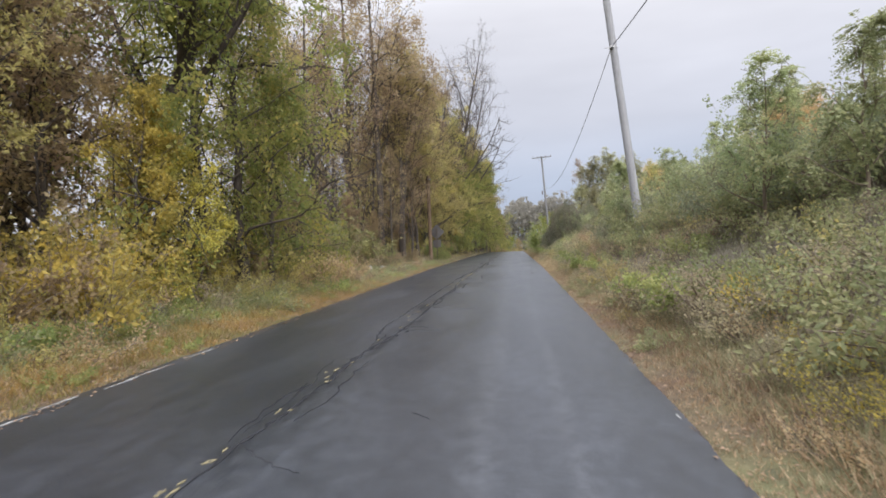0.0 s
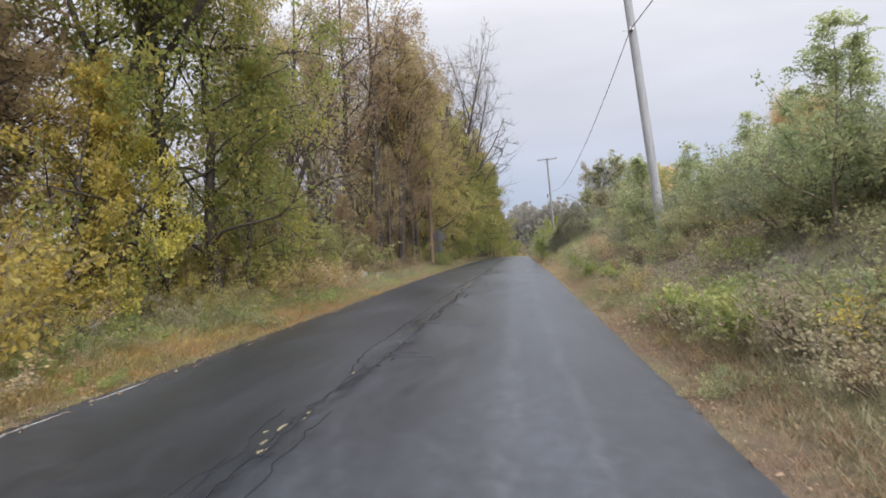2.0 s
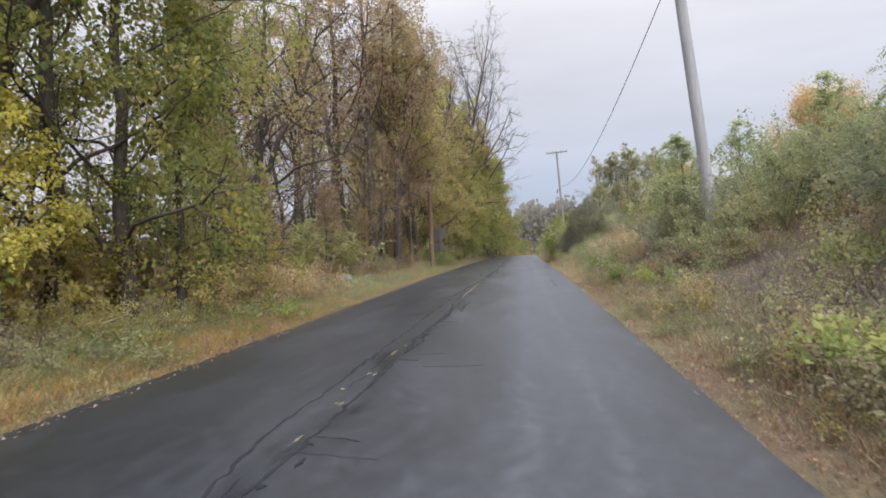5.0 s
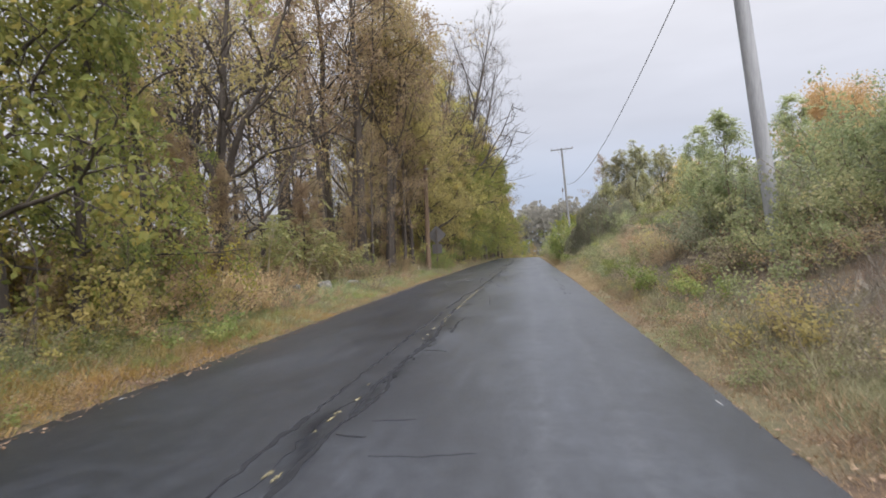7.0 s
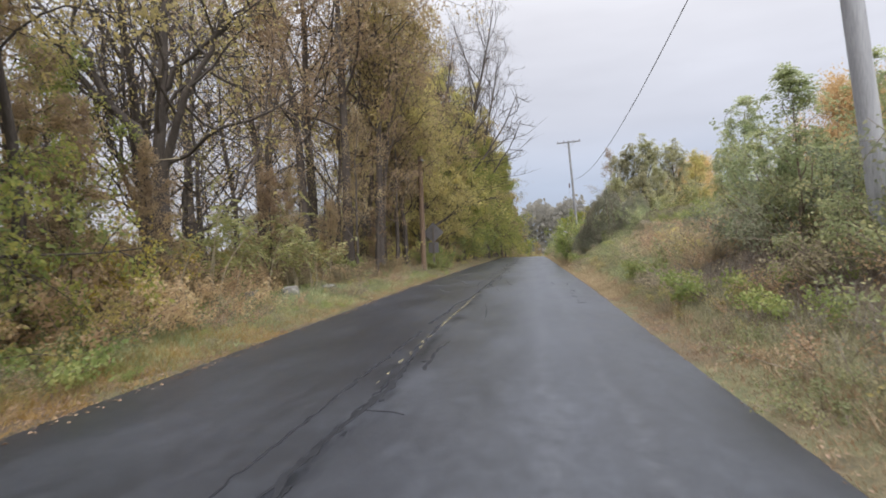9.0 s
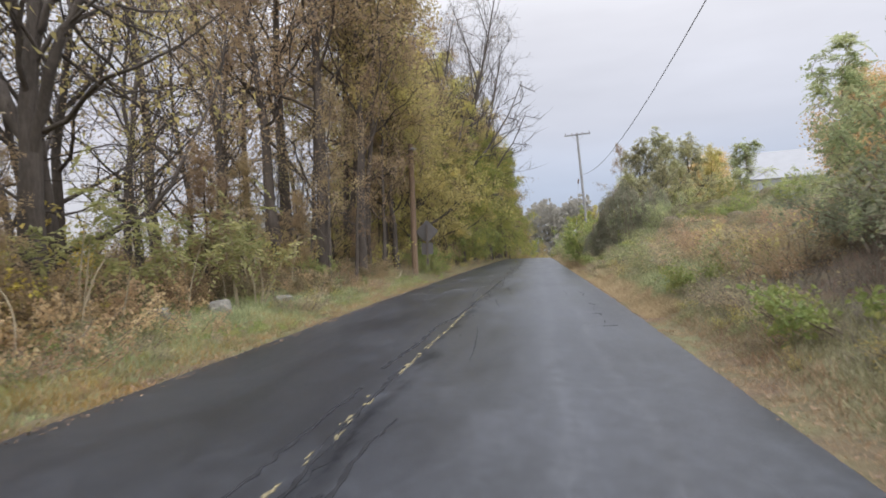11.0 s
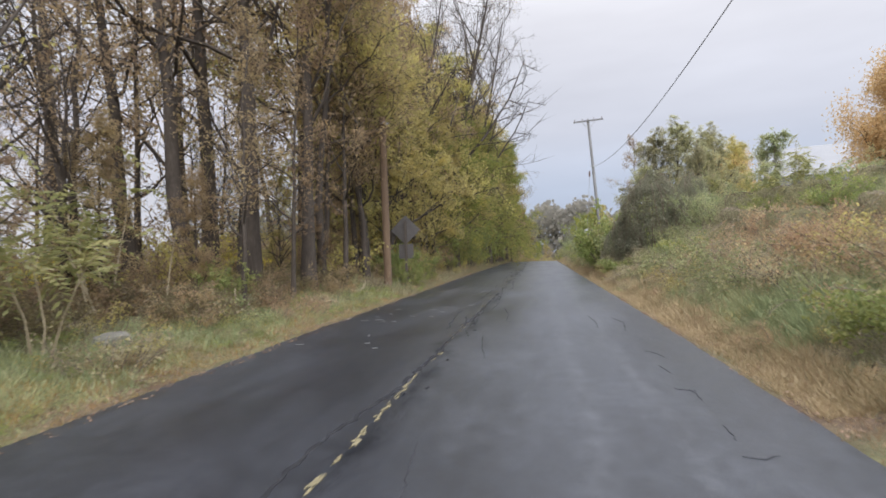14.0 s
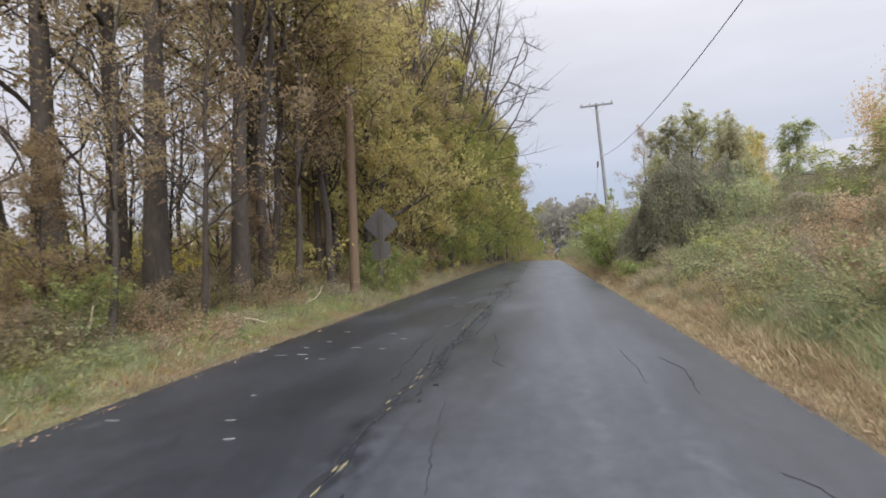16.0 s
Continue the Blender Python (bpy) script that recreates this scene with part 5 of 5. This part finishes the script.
for x, y, ln, turn in ((-6.2, 33.5, 1.1, 30), (-5.9, 37.0, 0.9, 70), (-6.4, 12.2, 1.0, 20), (3.0, 33.0, 0.8, 120), (-6.3, 30.4, 1.3, 100)):
    pts = bough((0, 0, 0.06), (1, 0, 0.18), ln, 6, 0.16, rng)
    s = Shape()
    tube(s, pts, np.linspace(0.022, 0.009, 7), 6)
    q, e = at_part(pts, 0.5)
    tube(s, bough(q, e + np.array([0, 0.7, 0.3]), ln * 0.35, 4, 0.15, rng), np.linspace(0.012, 0.005, 5), 5)
    ob = tagged(new("fallen_branch", s.mesh("fallen_branch", stem_pale, True)), "pale broken branch lying in the verge grass", "branch", "fallen branches")
    ob.matrix_basis = pose(x, y, float(height(x, y)) + 0.02, 0, 0, turn)


# ---- warning sign seen from its back ----
def plate(shape, wide, corner, thick, turn, z, y):
    """A thin square plate with rounded corners, standing upright and turned about its middle."""
    h = wide / 2
    ring = []
    for k in range(4):
        cx, cz = ((1, 1), (-1, 1), (-1, -1), (1, -1))[k]
        for a in np.linspace(0, math.pi / 2, 5) + k * math.pi / 2:
            px, pz = cx * (h - corner) + corner * math.cos(a), cz * (h - corner) + corner * math.sin(a)
            ring.append((px * math.cos(turn) - pz * math.sin(turn), px * math.sin(turn) + pz * math.cos(turn)))
    n = len(ring)
    pts = [(a, y - thick / 2, z + b) for a, b in ring] + [(a, y + thick / 2, z + b) for a, b in ring]
    shape.add(pts, [tuple(range(n))])
    shape.add(pts, [tuple(range(2 * n - 1, n - 1, -1))])
    shape.add(pts, [(i, i + n, (i + 1) % n + n, (i + 1) % n) for i in range(n)])


sign = thing("road_sign", "dull grey back of a diamond warning sign on a wooden post", "road sign", place=pose(-5.5, 42.3, float(height(-5.5, 42.3)) - 0.1, 0, 0, 4))
s = Shape()
box(s, (0, 0, 1.3), (0.1, 0.09, 2.6))
part("post", s, sign_wood, sign, "weathered square wooden post")
s = Shape()
plate(s, 0.84, 0.05, 0.006, math.pi / 4, 2.25, 0.052)
part("diamond_panel", s, sign_back, sign, "weathered grey metal back")
s = Shape()
plate(s, 0.58, 0.03, 0.006, 0.0, 1.4, 0.052)
part("lower_panel", s, sign_back, sign, "weathered grey metal back")
for z in (2.5, 2.0, 1.54, 1.26):
    s = Shape()
    tube(s, [(0, -0.062, z), (0, -0.044, z)], [0.014, 0.014], 6)
    part("bolt", s, sign_back, sign)


# ---- buildings half hidden behind the trees ----
def shed(label, x, y, z, wide, deep, wall, rise, wallmat, roofmat, turn=0.0):
    h = thing("shed", label, "shed", place=pose(x, y, z, 0, 0, turn))
    for cx, cy, sx, sy in ((0, -deep / 2, wide, 0.12), (0, deep / 2, wide, 0.12), (-wide / 2 + 0.06, 0, 0.12, deep - 0.124), (wide / 2 - 0.06, 0, 0.12, deep - 0.124)):
        s = Shape()
        box(s, (cx, cy, wall / 2), (sx, sy, wall))
        part("wall", s, wallmat, h)
    for k in (-1, 1):
        s = Shape()
        run = wide / 2 + 0.3
        ang = math.atan2(rise, wide / 2)
        box(s, (k * run / 2, 0, wall + rise - run / 2 * math.tan(ang) + 0.06), (run / math.cos(ang), deep + 0.5, 0.08), 0, k * ang)
        part("roof", s, roofmat, h)
    for k in (-1, 1):
        s = Shape()
        yy = k * (deep / 2 - 0.01)
        s.add([(-wide / 2, yy, wall), (wide / 2, yy, wall), (0, yy, wall + rise), (-wide / 2, yy - k * 0.1, wall), (wide / 2, yy - k * 0.1, wall), (0, yy - k * 0.1, wall + rise)], [(0, 1, 2), (3, 5, 4)])
        part("gable", s, wallmat, h)
    s = Shape()
    box(s, (wide * 0.2, -deep / 2 - 0.07, wall * 0.55), (0.7, 0.04, 0.8))
    part("window", s, glass_dark, h, "dark square window")
    return h


shed("small grey board shed half hidden behind trees", -8.4, 52.5, 0.25, 2.6, 3.0, 2.1, 0.7, grey_boards, grey_roof, 4)
shed("low white-roofed shed half hidden by bushes", 4.6, 76.5, 0.9, 2.2, 2.5, 1.6, 0.5, grey_boards, white_metal, 10)
shed("long barn with a white metal roof behind the bank", 56.5, 134.0, 6.6, 18.0, 30.0, 6.0, 6.0, grey_boards, white_metal, 70)


# ---- road cracks and worn paint ----
def ribbon(shape, pts, width, lift=0.004):
    pts = np.asarray(pts, float)
    d = unit(np.gradient(pts, axis=0))
    nrm = np.stack([-d[:, 1], d[:, 0]], 1)
    w = np.asarray(width)[:, None] / 2
    l, r = pts + nrm * w, pts - nrm * w
    rows = [np.column_stack([p, road_z(p[:, 0], p[:, 1]) + up]) for p, up in ((l, -0.004), (l * 0.9 + r * 0.1, lift), (r * 0.9 + l * 0.1, lift), (r, -0.004))]
    v = np.stack(rows, 1)
    m = len(pts)
    i, j = np.meshgrid(np.arange(m - 1), np.arange(3), indexing="ij")
    q = i * 4 + j
    shape.add(v.reshape(-1, 3), np.stack([q, q + 4, q + 5, q + 1], -1).reshape(-1, 4))


def wander(x0, y0, y1, step, amp, rng, drift=0.0):
    y = np.arange(y0, y1, step)
    x = x0 + np.cumsum(rng.normal(size=len(y)) * amp)
    x = x0 + (x - x0) * 0.6 + drift * (y - y0)
    return np.column_stack([x + rng.normal(size=len(y)) * 0.012, y])


rng = np.random.default_rng(21)


def crack(pts, lo, hi):
    swell = np.interp(np.arange(len(pts)), np.arange(0, len(pts) + 5, 5), rng.uniform(-0.25, 1.3, len(np.arange(0, len(pts) + 5, 5))))
    w = np.maximum(rng.uniform(lo, hi, len(pts)) * swell, 0.002) * (0.3 + 0.7 * np.sin(np.linspace(0.15, 3.0, len(pts))))
    s = Shape()
    ribbon(s, pts, w)
    part("crack", s, tar, road, "dark sealed crack")


for x0, y0, y1, amp, dr, lo, hi in ((-1.6, 2.5, 5.6, 0.05, 0.0, 0.04, 0.10), (-1.6, 26, 46, 0.05, 0.0, 0.04, 0.10), (-1.4, 33, 60, 0.05, 0.004, 0.04, 0.10), (-1.9, 30, 55, 0.05, 0.0, 0.03, 0.08), (-1.5, 50, 80, 0.04, 0, 0.05, 0.1)):
    y, at = y0, x0
    while y < y1:
        run = rng.uniform(1.0, 3.6)
        k = rng.uniform(0.3, 1.25) if y > 18 else rng.uniform(0.7, 1.7)
        crack(wander(at, y, min(y + run, y1 + 0.5), 0.11, amp * 0.45, rng, dr + rng.normal() * 0.02), lo * 0.3 * k, hi * 0.55 * k)
        y += run * rng.uniform(0.75, 1.15) + (rng.uniform(0.2, 1.6) if y > 18 else 0)
        at = x0 + dr * (y - y0) + rng.normal() * 0.08
for x0, y0, ln in ((-1.5, 9.1, 0.4), (-1.5, 12.0, 0.35), (-1.5, 15.4, 0.4), (-1.8, 35, 0.6)):
    t = np.arange(0, ln, 0.12)
    crack(np.column_stack([x0 + t, y0 + np.cumsum(rng.normal(size=len(t)) * 0.05)]), 0.012, 0.035)


def course(line, wide):
    """A wandering crack through a few points, of uneven width."""
    line = np.array(line)
    run = np.concatenate([[0], np.cumsum(np.linalg.norm(np.diff(line, axis=0), axis=1))])
    at = np.arange(0, run[-1], 0.06)
    pts = np.stack([np.interp(at, run, line[:, c]) for c in (0, 1)], 1) + rng.normal(size=(len(at), 2)) * 0.008
    knots = np.arange(0, len(at) + 4, 4)
    swell = np.interp(np.arange(len(at)), knots, rng.uniform(0.1, 1.3, len(knots)))
    s = Shape()
    ribbon(s, pts, wide * 0.58 * swell * np.sin(np.linspace(0.25, 2.9, len(at))))
    part("crack", s, crack_dull, road, "dark fine crack")


# the long cracks of the seam, from near to far
for line, lo, hi in (([(-1.59, 5.4), (-1.63, 6.2), (-1.6, 7.5), (-1.5, 8.3), (-1.48, 10.4), (-1.6, 13.4), (-1.54, 16.4)], 0.035, 0.085),
                     ([(-1.71, 7.9), (-1.9, 9.2), (-1.89, 10.7), (-1.89, 16.4), (-1.84, 20.0)], 0.02, 0.07),
                     ([(-1.5, 12.4), (-1.44, 13.3), (-1.59, 14.1), (-1.54, 15.2), (-1.48, 16.3), (-1.66, 18.4), (-1.7, 21.0)], 0.035, 0.09),
                     ([(-1.92, 20.8), (-1.86, 22.7), (-1.89, 24.2), (-1.71, 25.9), (-1.67, 29.3), (-1.56, 38.0)], 0.03, 0.10),
                     ([(-1.3, 17.0), (-1.36, 18.2), (-1.28, 19.0)], 0.02, 0.06)):
    line = np.array(line)
    yy = np.arange(line[0, 1], line[-1, 1], 0.12)
    xx = np.interp(yy, line[:, 1], line[:, 0]) + np.cumsum(rng.normal(size=len(yy)) * 0.012) * 0.3 + rng.normal(size=len(yy)) * 0.012
    swell = np.interp(np.arange(len(yy)), np.arange(0, len(yy) + 7, 7), rng.uniform(0.25, 1.2, len(np.arange(0, len(yy) + 7, 7))))
    s = Shape()
    ribbon(s, np.column_stack([xx, yy]), rng.uniform(lo, hi, len(yy)) * swell)
    part("crack", s, tar, road, "dark sealed crack")

# short cracks across and along the near lane
for line, wide in (([(-0.56, 4.45), (-0.45, 4.33), (-0.38, 4.24)], 0.03), ([(-1.59, 3.66), (-1.27, 3.37), (-0.98, 3.21)], 0.035),
                   ([(-1.58, 8.86), (-1.26, 8.81), (-0.9, 8.75)], 0.02),
                   ([(-1.32, 12.31), (-0.95, 12.36)], 0.03), ([(-1.13, 11.56), (-0.77, 11.55), (-0.39, 11.66)], 0.012),
                   ([(0.98, 27.0), (1.0, 26.55)], 0.018), ([(1.02, 25.9), (1.04, 25.45)], 0.016), ([(1.0, 24.85), (0.97, 24.4)], 0.016), ([(0.93, 24.15), (1.02, 24.1), (1.13, 24.19)], 0.016), ([(0.9, 25.9), (1.06, 25.8)], 0.016)):
    course(line, wide)
for line, wide in (([(-0.97, 21.16), (-1.0, 21.94), (-1.1, 23.37), (-1.19, 24.3)], 0.034), ([(-1.22, 29.26), (-1.11, 28.08), (-1.0, 27.34)], 0.035),
                   ([(0.99, 31.35), (1.12, 30.65), (1.0, 29.59)], 0.02), ([(0.99, 27.86), (1.1, 27.66), (1.13, 27.37)], 0.02),
                   ([(-1.13, 33.39), (-0.95, 32.08), (-0.96, 31.11), (-0.75, 30.64)], 0.03), ([(0.6, 31.83), (0.65, 30.64), (0.62, 30.01)], 0.018)):
    course(line, wide)

# braided fine cracks along the old centre seam
for k in range(22):
    y0 = 2.5 + 56 * rng.uniform() ** 1.3
    crack(wander(-1.62 + rng.normal() * 0.12, y0, y0 + rng.uniform(0.8, 3.2), 0.13, 0.035, rng, rng.normal() * 0.03), 0.008, 0.03)

def fleck(name, x, y, ln, wd, mat):
    k = 16
    a = np.linspace(0, 2 * np.pi, k, endpoint=False) + rng.normal(size=k) * 0.09
    r = rng.uniform(0.3, 1.2, k)
    px, py = x + np.cos(a) * r * wd / 2, y + np.sin(a) * r * ln / 2
    z = road_z(px, py)
    s = Shape()
    s.add(np.column_stack([px, py, z + 0.005]), np.arange(k)[None])
    i = np.arange(k)
    s.add(np.concatenate([np.column_stack([px, py, z + 0.005]), np.column_stack([px, py, z - 0.004])]), np.stack([i, i + k, (i + 1) % k + k, (i + 1) % k], 1))
    part(name, s, mat, road)


y = 3.0
while y < 62:
    solid = 20.0 < y < 26.5
    if rng.uniform() < (0.8 if solid else 0.5):
        for _ in range(int(rng.integers(1, 3 if solid else 4))):
            fleck("paint_fleck", -1.66 + rng.normal() * (0.015 if solid else 0.04), y + rng.normal() * 0.08, rng.uniform(0.06, 0.26) if solid else rng.uniform(0.05, 0.2), rng.uniform(0.014, 0.045), paint_yellow)
    y += rng.uniform(0.07, 0.17) if solid else rng.uniform(0.22, 0.6)
for _ in range(30):
    yy = rng.uniform(6, 50)
    fleck("spall", -1.5 + rng.normal() * 0.1, yy, rng.uniform(0.06, 0.2), rng.uniform(0.03, 0.08), tar)
for lo, hi, edge, off, odds in ((1.5, 7.5, left_edge, 0.10, 0.95), (7.5, 60, left_edge, 0.10, 0.10), (2, 15, right_edge, -0.05, 0.32), (15, 50, right_edge, -0.05, 0.06)):
    y = lo
    while y < hi:
        if rng.uniform() < odds:
            fleck("edge_paint", float(edge(y)) + off + rng.normal() * 0.02, y, rng.uniform(0.1, 0.45) * (2.2 if hi == 7.5 else 1.0), rng.uniform(0.008, 0.02) if edge is right_edge else rng.uniform(0.03, 0.055), paint_white)
        y += rng.uniform(0.3, 0.8)
for _ in range(30):
    yy = rng.uniform(27, 43)
    fleck("scrape", rng.uniform(-4.0, -1.9), yy, rng.uniform(0.02, 0.045), rng.uniform(0.05, 0.17), scrape_grey)
